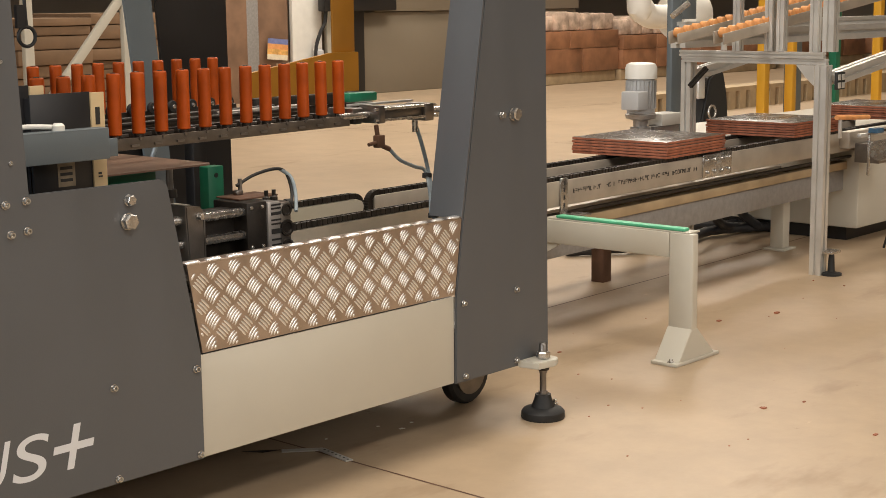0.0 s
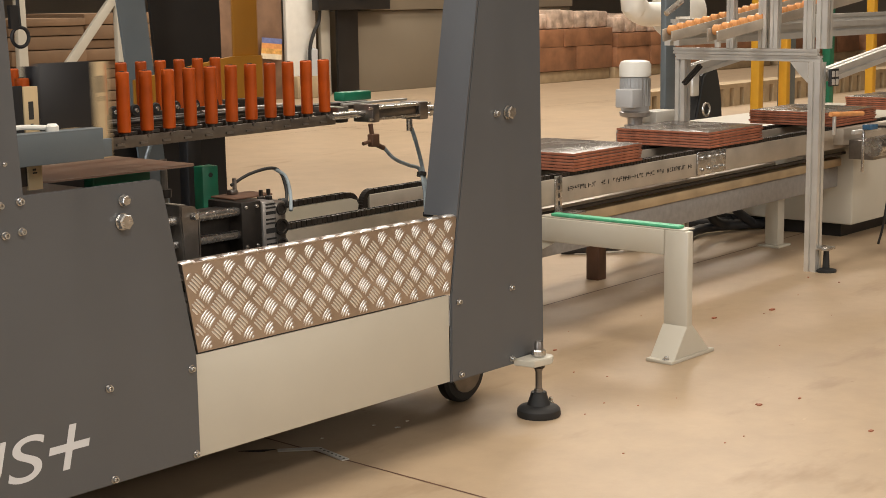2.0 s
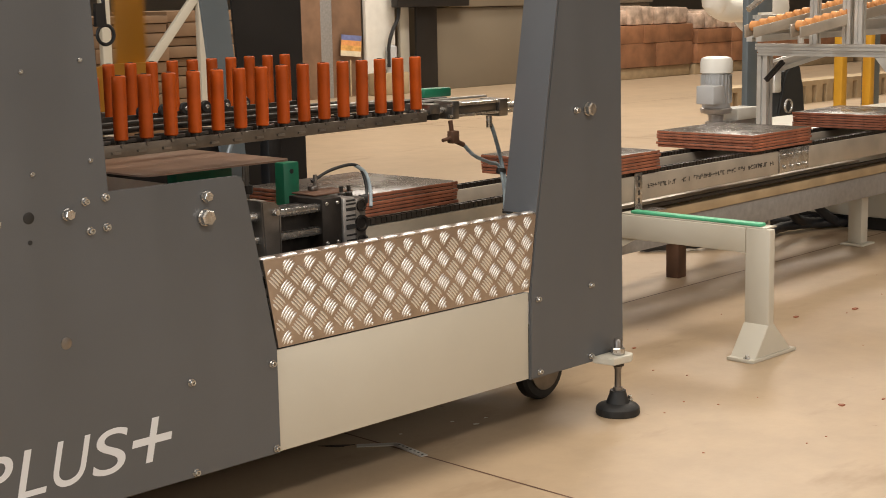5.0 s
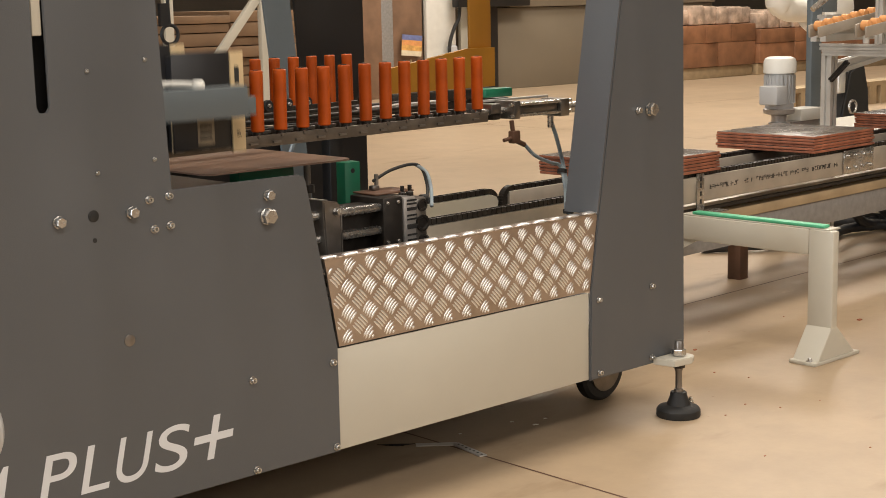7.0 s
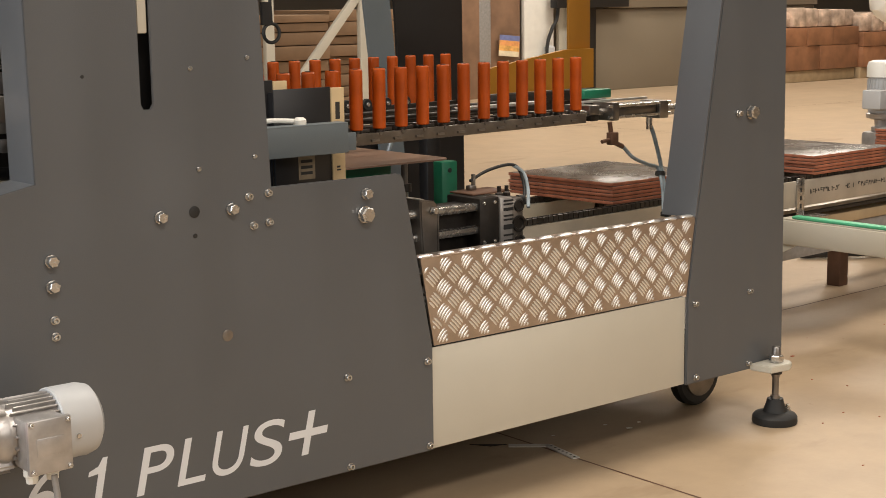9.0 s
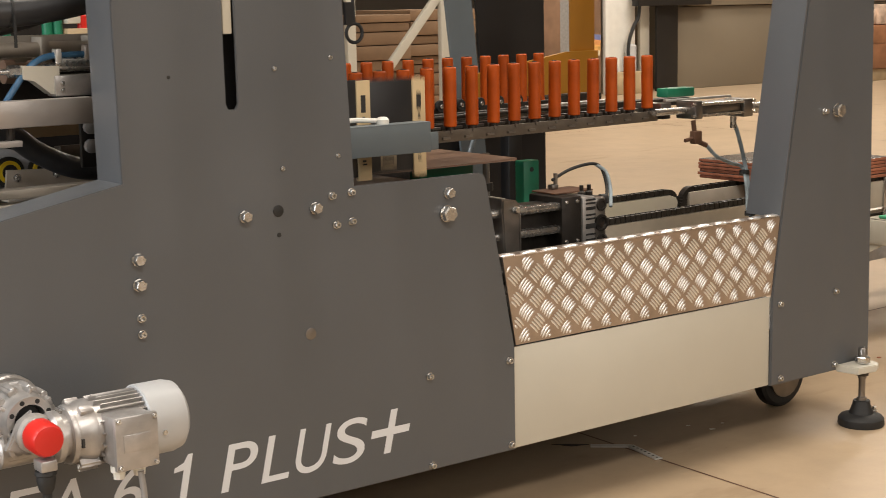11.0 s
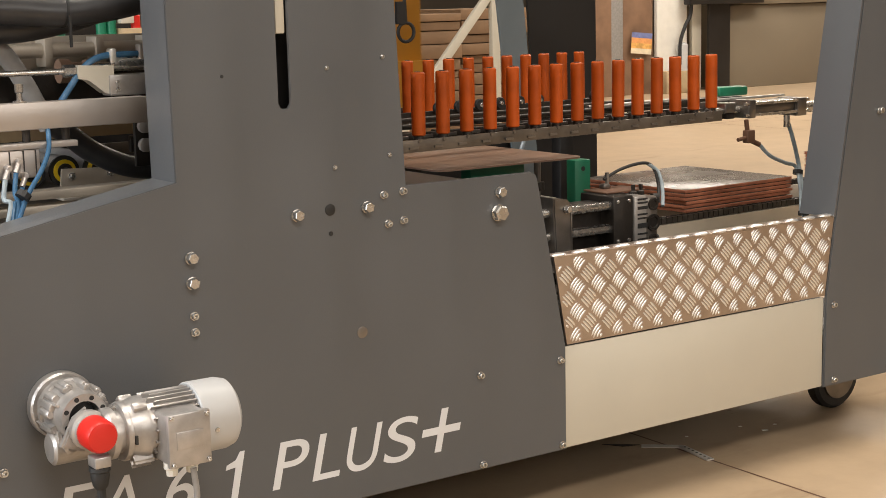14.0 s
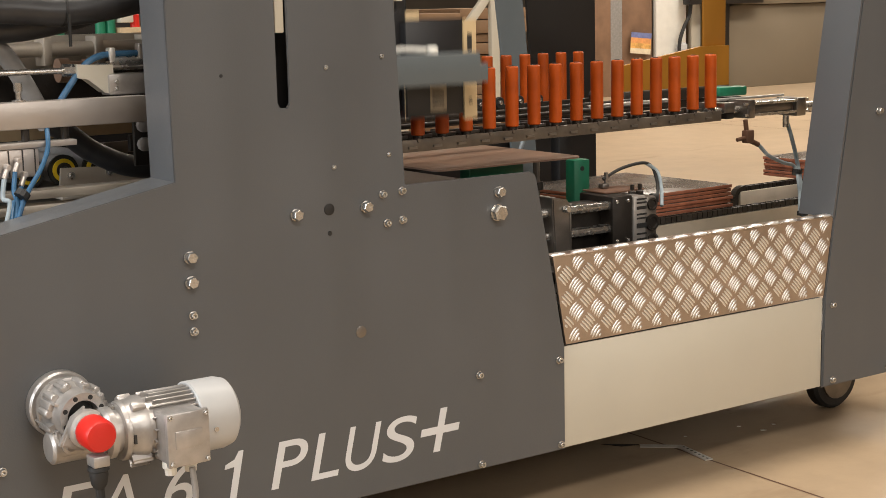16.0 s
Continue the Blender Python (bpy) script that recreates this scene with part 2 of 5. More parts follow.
def prism(bm, outline, y0, y1, axes="xz", bev=0.0):
    """Extrudes an outline; axes names the plane it lies in."""
    def place(a, b, c):
        return {"xz": (a, c, b), "xy": (a, b, c), "yz": (c, a, b)}[axes]
    lo = [bm.verts.new(place(a, b, y0)) for a, b in outline]
    hi = [bm.verts.new(place(a, b, y1)) for a, b in outline]
    n = len(lo)
    fs = [bm.faces.new(lo), bm.faces.new(hi[::-1])]
    for k in range(n):
        bm.faces.new((lo[k], hi[k], hi[(k + 1) % n], lo[(k + 1) % n]))
    if bev:
        bmesh.ops.recalc_face_normals(bm, faces=bm.faces[:])
        es = list({e for f in fs for e in f.edges})
        bmesh.ops.bevel(bm, geom=es, offset=bev, segments=2, affect="EDGES")
    return bm


def smooth_path(pts, n=8):
    """Points along a smooth curve through pts."""
    pts = [Vector(p) for p in pts]
    ext = [2 * pts[0] - pts[1], *pts, 2 * pts[-1] - pts[-2]]
    out = []
    for k in range(1, len(ext) - 2):
        a, b, c, d = ext[k - 1:k + 3]
        for j in range(n):
            t = j / n
            out.append(0.5 * (2 * b + (c - a) * t + (2 * a - 5 * b + 4 * c - d) * t * t + (3 * b - a - 3 * c + d) * t ** 3))
    out.append(pts[-1])
    return out


def hose(bm, pts, r, seg=10, n=8, ribs=0.0):
    path = smooth_path(pts, n)
    rings = []
    side = None
    for k, p in enumerate(path):
        d = (path[min(k + 1, len(path) - 1)] - path[max(k - 1, 0)]).normalized()
        if side is None:
            side = d.orthogonal().normalized()
        side = (side - d * side.dot(d)).normalized()
        up = d.cross(side)
        rr = r * (1 + (ribs if k % 2 else -ribs))
        rings.append([bm.verts.new(p + side * (rr * math.cos(2 * math.pi * j / seg)) + up * (rr * math.sin(2 * math.pi * j / seg))) for j in range(seg)])
    for a, b in zip(rings, rings[1:]):
        for j in range(seg):
            bm.faces.new((a[j], a[(j + 1) % seg], b[(j + 1) % seg], b[j]))
    bm.faces.new(rings[0][::-1])
    bm.faces.new(rings[-1])
    return bm


def B():
    return bmesh.new()


def hex_bolt_mesh(name, af, h, washer, material):
    """Hexagon head on a washer, facing -y, centred on the origin."""
    bm = B()
    lathe(bm, (0, 0, 0), (0, -1, 0), [(0, washer), (0.0025, washer)], 18)
    r = af / math.sqrt(3)
    lathe(bm, (0, -0.0025, 0), (0, -1, 0), [(0, r), (h * 0.8, r), (h, r * 0.84)], 6)
    return make_mesh(name, bm, material)


def cap_screw_mesh(name, r, h, material):
    bm = B()
    lathe(bm, (0, 0, 0), (0, -1, 0), [(0, r * 1.25), (0.0016, r * 1.25), (0.0016, r), (h * 0.8, r), (h, r * 0.85), (h, r * 0.5), (h * 0.4, r * 0.45)], 14)
    return make_mesh(name, bm, material)


BOLT_BIG = hex_bolt_mesh("bolt", 0.028, 0.015, 0.0165, ZINC)
BOLT_MID = hex_bolt_mesh("bolt", 0.0185, 0.011, 0.0112, ZINC)
BOLT_SMALL = hex_bolt_mesh("bolt", 0.014, 0.009, 0.0088, ZINC)
SCREW = cap_screw_mesh("screw", 0.0062, 0.009, ZINC)
SCREW_TINY = cap_screw_mesh("screw", 0.0034, 0.0045, ZINC)
# ---- hall ----
def build_hall():
    bm = B()
    box(bm, -8, 34, -8, 30, -0.2, 0)
    floor = solid("floor", bm, CONCRETE, "worn polished concrete hall floor, tan, scuffed and stained", "floor", kind="structure")
    for name, x0, x1, y0, y1 in (("wall_north", -8, 34, 30, 30.3), ("wall_south", -8, 34, -8.3, -8), ("wall_east", 34, 34.3, -8, 30), ("wall_west", -8.3, -8, -8, 30)):
        bm = B()
        box(bm, x0, x1, y0, y1, -0.2, 6.5)
        solid(name, bm, WALLP, "plain beige painted hall wall", "wall", kind="structure")
    # unseen frame, added only to go with the west fill lamp
    win = thing("window_1", "unseen window frame added around the west fill lamp", "window", kind="structure")
    for y0, y1, z0, z1 in ((0.2, 5.0, 1.3, 1.4), (0.2, 5.0, 4.4, 4.5), (0.2, 0.3, 1.4, 4.4), (4.9, 5.0, 1.4, 4.4)):
        part("window_frame", box(B(), -8.0, -7.93, y0, y1, z0, z1, 0.01), WHITE, win)
    # invented opening for the south fill, out of view
    win = thing("window_2", "unseen window frame added around the south fill lamp", "window", kind="structure")
    for x0, x1, z0, z1 in ((1.0, 6.2, 3.55, 3.63), (1.0, 6.2, 5.37, 5.45), (1.0, 1.08, 3.63, 5.37), (6.12, 6.2, 3.63, 5.37)):
        part("window_frame", box(B(), x0, x1, -8.0, -7.93, z0, z1, 0.01), WHITE, win)
    bm = B()
    box(bm, -8.3, 34.3, -8.3, 30.3, 6.5, 6.7)
    solid("ceiling", bm, CEIL, "pale painted hall ceiling", "ceiling", kind="structure")
    # saw-cut joints in the slab, slightly proud fillings
    bm = B()
    for x0, y0, x1, y1 in ((2.445, 2.95, 2.395, -0.6), (3.2, 3.14, 8.6, 3.30), (0, 5.6, 20, 5.6), (9.0, -4, 9.0, 20), (0, 9.0, 25, 9.0)):
        d = Vector((x1 - x0, y1 - y0, 0))
        s = Vector((-d.y, d.x, 0)).normalized() * 0.003
        a, b = Vector((x0, y0, 0.0006)), Vector((x1, y1, 0.0006))
        bm.faces.new([bm.verts.new(v) for v in (a - s, b - s, b + s, a + s)])
    solid("floor_joint", bm, BROWNSTEEL, "thin dark saw-cut joints in the concrete floor", "floor joint", kind="structure")


# ---- packing machine ----
Y0 = 2.373
PLATE = [(0.25, 0.14), (1.947, 0.14), (1.947, 0.355), (1.880, 0.700), (1.875, 0.711), (1.864, 0.716), (1.571, 0.716), (1.518, 1.9), (1.331, 1.9),
         (1.335, 0.880), (1.329, 0.871), (1.317, 0.871), (1.312, 0.880), (1.306, 1.9), (1.098, 1.9), (1.112, 0.76), (0.25, 0.594)]
COLUMN = [(2.719, 0.14), (3.082, 0.14), (3.070, 1.05), (3.055, 1.9), (2.974, 1.9), (2.749, 0.538), (2.722, 0.357)]


def build_machine():
    mach = thing("packing_machine", "grey painted steel packing machine standing on the hall floor", "machine")
    part("front_plate", prism(B(), PLATE, Y0, Y0 + 0.006, bev=0.0015), GREY, mach, "large dark grey painted steel side plate")
    part("column_plate", prism(B(), COLUMN, Y0 - 0.004, Y0 + 0.004, bev=0.0025), GREY, mach, "tapered dark grey steel column plate")
    # folded flanges
    bm = B()
    prism(bm, [(2.749, 0.538), (2.974, 1.9), (2.969, 1.9), (2.744, 0.538)], Y0 - 0.003, Y0 + 0.10)
    part("column_flange", bm, GREY, mach)
    bm = B()
    prism(bm, [(1.112, 0.76), (1.098, 1.9), (1.104, 1.9), (1.118, 0.76)], Y0 + 0.001, Y0 + 0.098)
    prism(bm, [(0.25, 0.594), (1.112, 0.76), (1.114, 0.754), (0.25, 0.588)], Y0 + 0.001, Y0 + 0.098)
    part("window_flange", bm, GREY, mach)
    # cream lower panel and tread plate
    bm = B()
    box(bm, 1.9475, 2.7185, Y0 + 0.002, Y0 + 0.006, 0.142, 0.3535, 0.001)
    part("lower_panel", bm, CREAM, mach, "smooth cream painted lower panel")
    tread = part("tread_plate", prism(B(), [(1.9500, 0.358), (2.7195, 0.358), (2.7465, 0.5385), (1.9185, 0.5385)], Y0 - 0.001, Y0 + 0.004), ALUPLATE, mach,
                 "five-bar patterned aluminium tread plate")
    bm = B()
    box(bm, 1.9185, 2.7465, Y0 - 0.001, Y0 + 0.034, 0.5385, 0.5425, 0.001)
    part("tread_lip", bm, ALUPLATE, tread)
    build_tread_bars(tread)
    # bolts
    def bolt(me, x, z, y=Y0, roll=0):
        again(me.name, me, mach, pose(x, y - 0.001, z, 0, roll, 0))
    random.seed(5)
    for x, z in ((1.781, 0.644),):
        bolt(BOLT_BIG, x, z, roll=12)
    for x, z in ((1.338, 0.683), (1.483, 0.684), (1.785, 0.684), (1.131, 0.631), (1.131, 0.588)):
        bolt(BOLT_MID, x, z, roll=random.uniform(0, 60))
    for x, z in ((1.132, 0.531), (1.132, 0.503), (1.562, 0.652), (1.528, 0.649), (1.562, 0.706), (1.520, 0.703), (1.731, 0.330), (1.931, 0.329), (1.934, 0.152), (1.733, 0.150), (0.788, 0.324), (0.78, 0.16)):
        bolt(SCREW, x, z, roll=random.uniform(0, 60))
    for x, z in ((2.746, 0.334), (2.947, 0.338), (2.947, 0.157), (2.750, 0.155)):
        bolt(SCREW, x, z, Y0 - 0.004)
    bolt(BOLT_BIG, 2.938, 0.775, Y0 - 0.004, 20)
    bolt(BOLT_SMALL, 2.892, 0.775, Y0 - 0.004, 5)
    for x, z in ((1.526, 0.953), (1.409, 0.938), (1.536, 0.775), (1.419, 0.761)):
        bolt(SCREW_TINY, x, z)
    # drilled holes, dark discs let into the plate, and two old dimples
    for x, z, r, mt in ((1.407, 0.686, 0.0105, RUBBER), (1.407, 0.643, 0.0042, RUBBER), (1.466, 0.454, 0.011, STEEL), (1.205, 0.932, 0.003, RUBBER)):
        bm = B()
        lathe(bm, (x, Y0 + 0.002, z), (x, -9, z), [(0, r), (0.0032, r), (0.0036, r * 0.9)], 20)
        part("plug" if mt is STEEL else "drilled_hole", bm, mt, mach)
    # guide block inside the slot
    bm = B()
    box(bm, 1.314, 1.332, Y0 + 0.004, Y0 + 0.03, 1.0, 1.6, 0.003)
    part("slide_block", bm, CREAM, mach)
    # near-black sheet added behind the slot, giving its depth a shaded look
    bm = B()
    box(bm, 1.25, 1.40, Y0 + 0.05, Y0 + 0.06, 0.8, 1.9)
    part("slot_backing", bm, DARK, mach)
    # lettering on the side plate, leaning forward
    for ch, x, w in (("E", 0.868, 0.062), ("A", 0.936, 0.080), ("6", 1.056, 0.054), ("P", 1.268, 0.063), ("L", 1.350, 0.056), ("U", 1.417, 0.067), ("S", 1.501, 0.069), ("+", 1.583, 0.088)):
        letter(mach, ch, x, 0.1925 + (0.001 if ch != "+" else 0.003), w, 0.085 if ch != "+" else 0.084)
    bm = B()
    prism(bm, [(1.185, 0.193), (1.198, 0.193), (1.216, 0.278), (1.207, 0.278), (1.198, 0.264), (1.180, 0.257), (1.178, 0.249), (1.197, 0.251)], Y0 - 0.001, Y0 - 0.0002)
    part("letter", bm, WHITEVINYL, mach)
    # inner frame and legs, seen in shade under the plate
    for nm, (x0, x1, y0, y1, z0, z1), mt in (
            ("base_beam", (0.25, 3.05, Y0 + 0.02, Y0 + 0.10, 0.16, 0.26), GREY), ("base_beam", (0.25, 3.1, 3.58, 3.68, 0.16, 0.26), GREY),
            ("cross_beam", (0.3, 0.4, Y0 + 0.1, 3.58, 0.16, 0.26), GREY), ("cross_beam", (1.9, 2.0, Y0 + 0.1, 3.58, 0.16, 0.26), GREY), ("cross_beam", (2.95, 3.05, Y0 + 0.1, 3.58, 0.16, 0.26), GREY),
            # tray and rear skirt are added to keep light out below the machine
            ("drip_tray", (0.3, 3.04, 2.40, 3.69, 0.262, 0.27), DULL), ("rear_skirt", (0.25, 3.1, 3.682, 3.688, 0.05, 0.26), DARK), ("inner_tray", (1.95, 2.72, Y0 + 0.03, 2.56, 0.455, 0.463), DULL)):
        part(nm, box(B(), x0, x1, y0, y1, z0, z1, 0.004), mt, mach)
    # box added out of view to shade the left rollers and the window
    part("head_housing", box(B(), 0.3, 2.05, 2.62, 3.66, 1.5, 1.88, 0.01), DARK, mach)
    # far side plates; column and panel carry their shade as near-black colour
    part("far_column", prism(B(), [(2.86, 0.14), (3.17, 0.14), (3.165, 1.05), (3.16, 1.9), (2.84, 1.9), (2.92, 0.7)], 3.69, 3.70), DARK, mach, "far column plate, near-black with its shade in the colour")
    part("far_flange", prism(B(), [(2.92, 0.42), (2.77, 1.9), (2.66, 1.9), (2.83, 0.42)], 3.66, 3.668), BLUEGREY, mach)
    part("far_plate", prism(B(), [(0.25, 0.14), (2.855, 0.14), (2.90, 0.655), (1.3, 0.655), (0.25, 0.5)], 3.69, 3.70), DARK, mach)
    # caster wheel
    wheel = part("caster_wheel", lathe(B(), (3.0, 2.565, 0.082), (3.0, 9, 0.082), [(0, 0.06), (0.0, 0.074), (0.008, 0.082), (0.032, 0.082), (0.04, 0.074), (0.04, 0.06)], 32), RUBBER, mach, "black rubber caster wheel")
    part("hub", lathe(B(), (3.0, 2.560, 0.082), (3.0, 9, 0.082), [(0, 0.02), (0, 0.055), (0.05, 0.055), (0.05, 0.02)], 20), STEEL, wheel)
    part("fork", prism(B(), [(2.96, 0.08), (3.04, 0.08), (3.05, 0.165), (2.95, 0.165)], 2.553, 2.559), DARK, mach)
    # levelling foot on its cream lug
    fx, fy = 3.015, 2.335
    foot = part("levelling_foot", lathe(B(), (fx, fy, 0), (fx, fy, 9), [(0, 0.054), (0.004, 0.056), (0.018, 0.055), (0.024, 0.050), (0.030, 0.030), (0.052, 0.022), (0.062, 0.020)], 28), RUBBER, mach, "round black rubber levelling foot")
    part("spindle", lathe(B(), (fx, fy, 0.06), (fx, fy, 9), [(0, 0.012), (0.01, 0.012), (0.01, 0.0085), (0.055, 0.0085), (0.06, 0.011), (0.13, 0.011), (0.134, 0.0085)], 16), STEEL, foot)
    part("nut", lathe(B(), (fx, fy, 0.156), (fx, fy, 9), [(0, 0.0185), (0.014, 0.0185), (0.016, 0.016)], 6), ZINC, foot)
    part("lock_nut", lathe(B(), (fx, fy, 0.124), (fx, fy, 9), [(0, 0.015), (0.012, 0.0165)], 6), DULL, foot)
    part("anchor_screw", lathe(B(), (fx + 0.037, fy - 0.01, 0.022), (fx + 0.037, fy - 0.01, 9), [(0, 0.008), (0.01, 0.008), (0.012, 0.005), (0.02, 0.005)], 10), ZINC, foot)
    bm = B()
    prism(bm, [(fx - 0.06, Y0 - 0.005), (fx - 0.05, fy - 0.026), (fx + 0.01, fy - 0.034), (fx + 0.036, fy - 0.02), (fx + 0.042, fy + 0.012), (fx + 0.04, Y0 - 0.005)], 0.137, 0.154, "xy", 0.002)
    part("foot_lug", bm, CREAM, mach, "cream painted lug welded to the column")
    return mach


def build_tread_bars(parent):
    """Groups of five raised bars, alternating in direction, on the plate and over its lip."""
    verts, faces = [], []
    def bar(cx, cz, ang, length, width, height):
        d = Vector((math.cos(ang), math.sin(ang)))
        s = Vector((-d.y, d.x))
        n = 6
        rows = []
        for k in range(n + 1):
            u = -1 + 2 * k / n
            w = width * math.sqrt(max(0.0, 1 - u ** 4)) * 0.5 + 0.0003
            arc = 0.045 * length * (1 - u * u)
            c = Vector((cx, cz)) + d * (u * length / 2) + s * arc
            rows.append((c - s * w, c + s * 0, c + s * w, height * (1 - u ** 4)))
        base = len(verts)
        for a, m, b, h in rows:
            verts.extend(((a.x, Y0 - 0.0012, a.y), (m.x, Y0 - 0.0012 - h, m.y), (b.x, Y0 - 0.0012, b.y)))
        for k in range(n):
            i = base + 3 * k
            faces.extend(((i, i + 1, i + 4, i + 3), (i + 1, i + 2, i + 5, i + 4)))
    P, Q = 0.0564, 0.0518
    def inside(x, z):
        left = 1.9500 - (z - 0.358) * 0.175
        right = 2.7195 + (z - 0.358) * 0.15
        return left + 0.004 < x < right - 0.004 and 0.361 < z < 0.537
    for i in range(-2, 18):
        for j in range(-1, 5):
            for second in (0, 1):
                gx = 1.979 + i * P + second * P / 2
                gz = 0.3695 + j * Q + second * Q / 2
                ang = radians(48) if second == 0 else radians(-45)
                for k in range(5):
                    off = (k - 2) * 0.0070
                    px, pz = gx - math.sin(ang) * off, gz + math.cos(ang) * off
                    ln = 0.0335 - abs(k - 2) * 0.0012
                    # trim bars that would pass the rim
                    while ln > 0.008 and not (inside(px + math.cos(ang) * ln / 2, pz + math.sin(ang) * ln / 2) and inside(px - math.cos(ang) * ln / 2, pz - math.sin(ang) * ln / 2)):
                        ln -= 0.003
                    if ln > 0.008 and inside(px, pz):
                        bar(px, pz, ang, ln, 0.0046, 0.0017)
    me = bpy.data.meshes.new("raised_bar")
    me.from_pydata(verts, [], faces)
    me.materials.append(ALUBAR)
    for p in me.polygons:
        p.use_smooth = True
    ob = new("raised_bar", me)
    ob.parent = parent
    tagged(ob, "raised bars of the tread plate, paler for their highlight", kind="stuff")
    # humps along the folded lip, their glint put into the paler aluminium
    bm = B()
    for i in range(15):
        gx = 1.936 + i * P
        if gx > 2.74:
            break
        m = pose(gx, Y0 + 0.008, 0.5428) @ Matrix.Diagonal((0.021, 0.012, 0.0042, 1))
        bmesh.ops.create_uvsphere(bm, u_segments=12, v_segments=6, radius=1, matrix=m)
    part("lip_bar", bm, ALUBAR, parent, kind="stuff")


def letter(parent, ch, x, z, w, h):
    cu = bpy.data.curves.new("letter", "FONT")
    cu.body, cu.size, cu.extrude = ch, 1.0, 0.004
    tmp = bpy.data.objects.new("tmp", cu)
    scene.collection.objects.link(tmp)
    me = bpy.data.meshes.new_from_object(tmp.evaluated_get(bpy.context.evaluated_depsgraph_get()))
    bpy.data.objects.remove(tmp)
    co = [v.co.copy() for v in me.vertices]
    x0, x1 = min(c.x for c in co), max(c.x for c in co)
    z0, z1 = min(c.y for c in co), max(c.y for c in co)
    for v, c in zip(me.vertices, co):
        u, t = (c.x - x0) / (x1 - x0), (c.y - z0) / (z1 - z0)
        v.co = Vector((x + u * w + 0.235 * t * h, Y0 - 0.0006 + (0.0004 if c.z > 0 else -0.0003), z + t * h))
    me.materials.clear()
    me.materials.append(WHITEVINYL)
    me.name = "letter"
    ob = new("letter", me)
    ob.parent = parent
    return ob


# ---- chain conveyor ----
CONVEYOR_PIN = Matrix.Translation((3.4, 2.885, 0))
CONVEYOR_TURN = CONVEYOR_PIN @ pose(0, 0, 0, 0, 0, 2.2) @ CONVEYOR_PIN.inverted()


def build_conveyor():
    con = thing("chain_conveyor", "twin-chain steel conveyor with galvanised rails and cream legs", "conveyor")
    ZC = 0.497
    for y, x0, x1, nm in ((2.90, 3.50, 6.6, "near_rail"), (3.14, 3.25, 6.6, "far_rail")):
        bm = B()
        box(bm, x0, x1, y, y + 0.035, 0.402, ZC - 0.014, 0.002)
        rail = part(nm, bm, RAIL, con, "galvanised conveyor rail")
    for y, x0, x1 in ((2.858, 1.2, 3.46), (3.15, 1.2, 3.215)):
        bm = B()
        pts = [(x0, 0.415), (x0, ZC - 0.018), (x1 - 0.03, ZC - 0.018), (x1 - 0.008, ZC - 0.026), (x1, ZC - 0.04), (x1 - 0.008, 0.425), (x1 - 0.03, 0.415)]
        prism(bm, pts, y + 0.004, y + 0.03)
        part("inner_rail", bm, CREAM if y > 3 else RAIL, con)
    # chains: links with rollers
    def chain(y, x0, x1, z):
        bm = B()
        n = int((x1 - x0) / 0.019)
        for k in range(n):
            x = x0 + k * 0.019
            box(bm, x + 0.0008, x + 0.0172, y - 0.002, y + 0.0025, z - 0.016, z - 0.0005)
            box(bm, x + 0.0008, x + 0.0172, y + 0.0165, y + 0.021, z - 0.016, z - 0.0005)
            box(bm, x + 0.012, x + 0.0265, y + 0.0025, y + 0.0165, z - 0.014, z - 0.002)
        return part("chain", bm, DULL, con, "oily black roller chain", kind="stuff")
    chain(2.908, 3.50, 6.6, ZC)
    chain(3.148, 3.26, 6.6, ZC)
    chain(2.868, 1.2, 3.43, ZC)
    chain(3.158, 1.2, 3.18, ZC)
    for y in (2.868, 3.158):
        bm = B()
        x1 = 3.455 if y < 3 else 3.208
        for k in range(14):
            a = radians(90 - k * 13)
            c = Vector((x1 - 0.03 + 0.038 * math.cos(a), y + 0.009, 0.452 + 0.038 * math.sin(a)))
            bmesh.ops.create_cube(bm, size=1, matrix=Matrix.Translation(c) @ pose(0, 0, 0, 0, -math.degrees(a), 0) @ Matrix.Diagonal((0.012, 0.022, 0.0075, 1)))
        box(bm, 2.2, x1 - 0.03, y, y + 0.02, 0.409, 0.419)
        part("chain_return", bm, DULL, con, kind="stuff")
    part("chain_trough", box(B(), 3.52, 6.6, 2.936, 3.139, 0.418, 0.424), DULL, con, "dark trough floor between the rails")
    # sprockets at the transfer
    for x, y in ((3.268, 3.15), (3.51, 2.912)):
        sp = part("sprocket", lathe(B(), (x, y, 0.452), (x, 9, 0.452), [(0, 0.012), (0, 0.034), (0.01, 0.036), (0.01, 0.012)], 22), DULL, con)
        bm = B()
        for k in range(18):
            a = radians(90 + k * 10)
            c = Vector((x + 0.04 * math.cos(a), y + 0.004, 0.452 + 0.04 * math.sin(a)))
            bmesh.ops.create_cube(bm, size=1, matrix=Matrix.Translation(c) @ pose(0, 0, 0, 0, -math.degrees(a), 0) @ Matrix.Diagonal((0.014, 0.02, 0.0075, 1)))
        part("chain_bend", bm, DULL, sp)
    # drilled strap and splice plate on the near rail
    bm = B()
    box(bm, 3.852, 3.890, 2.893, 2.8985, 0.375, 0.492, 0.001)
    box(bm, 3.852, 3.948, 2.84, 2.8985, 0.370, 0.376, 0.001)
    strap = part("angle_strap", bm, ZINC, con)
    for z in (0.476, 0.455, 0.43, 0.405):
        part("slot_hole", box(B(), 3.868, 3.875, 2.8915, 2.8935, z - 0.007, z + 0.007, 0.0005), INK, strap)
    bm = B()
    box(bm, 4.75, 4.96, 2.892, 2.8985, 0.405, 0.489, 0.002)
    sp = part("splice_plate", bm, ZINC, con, "bright bolted splice plate")
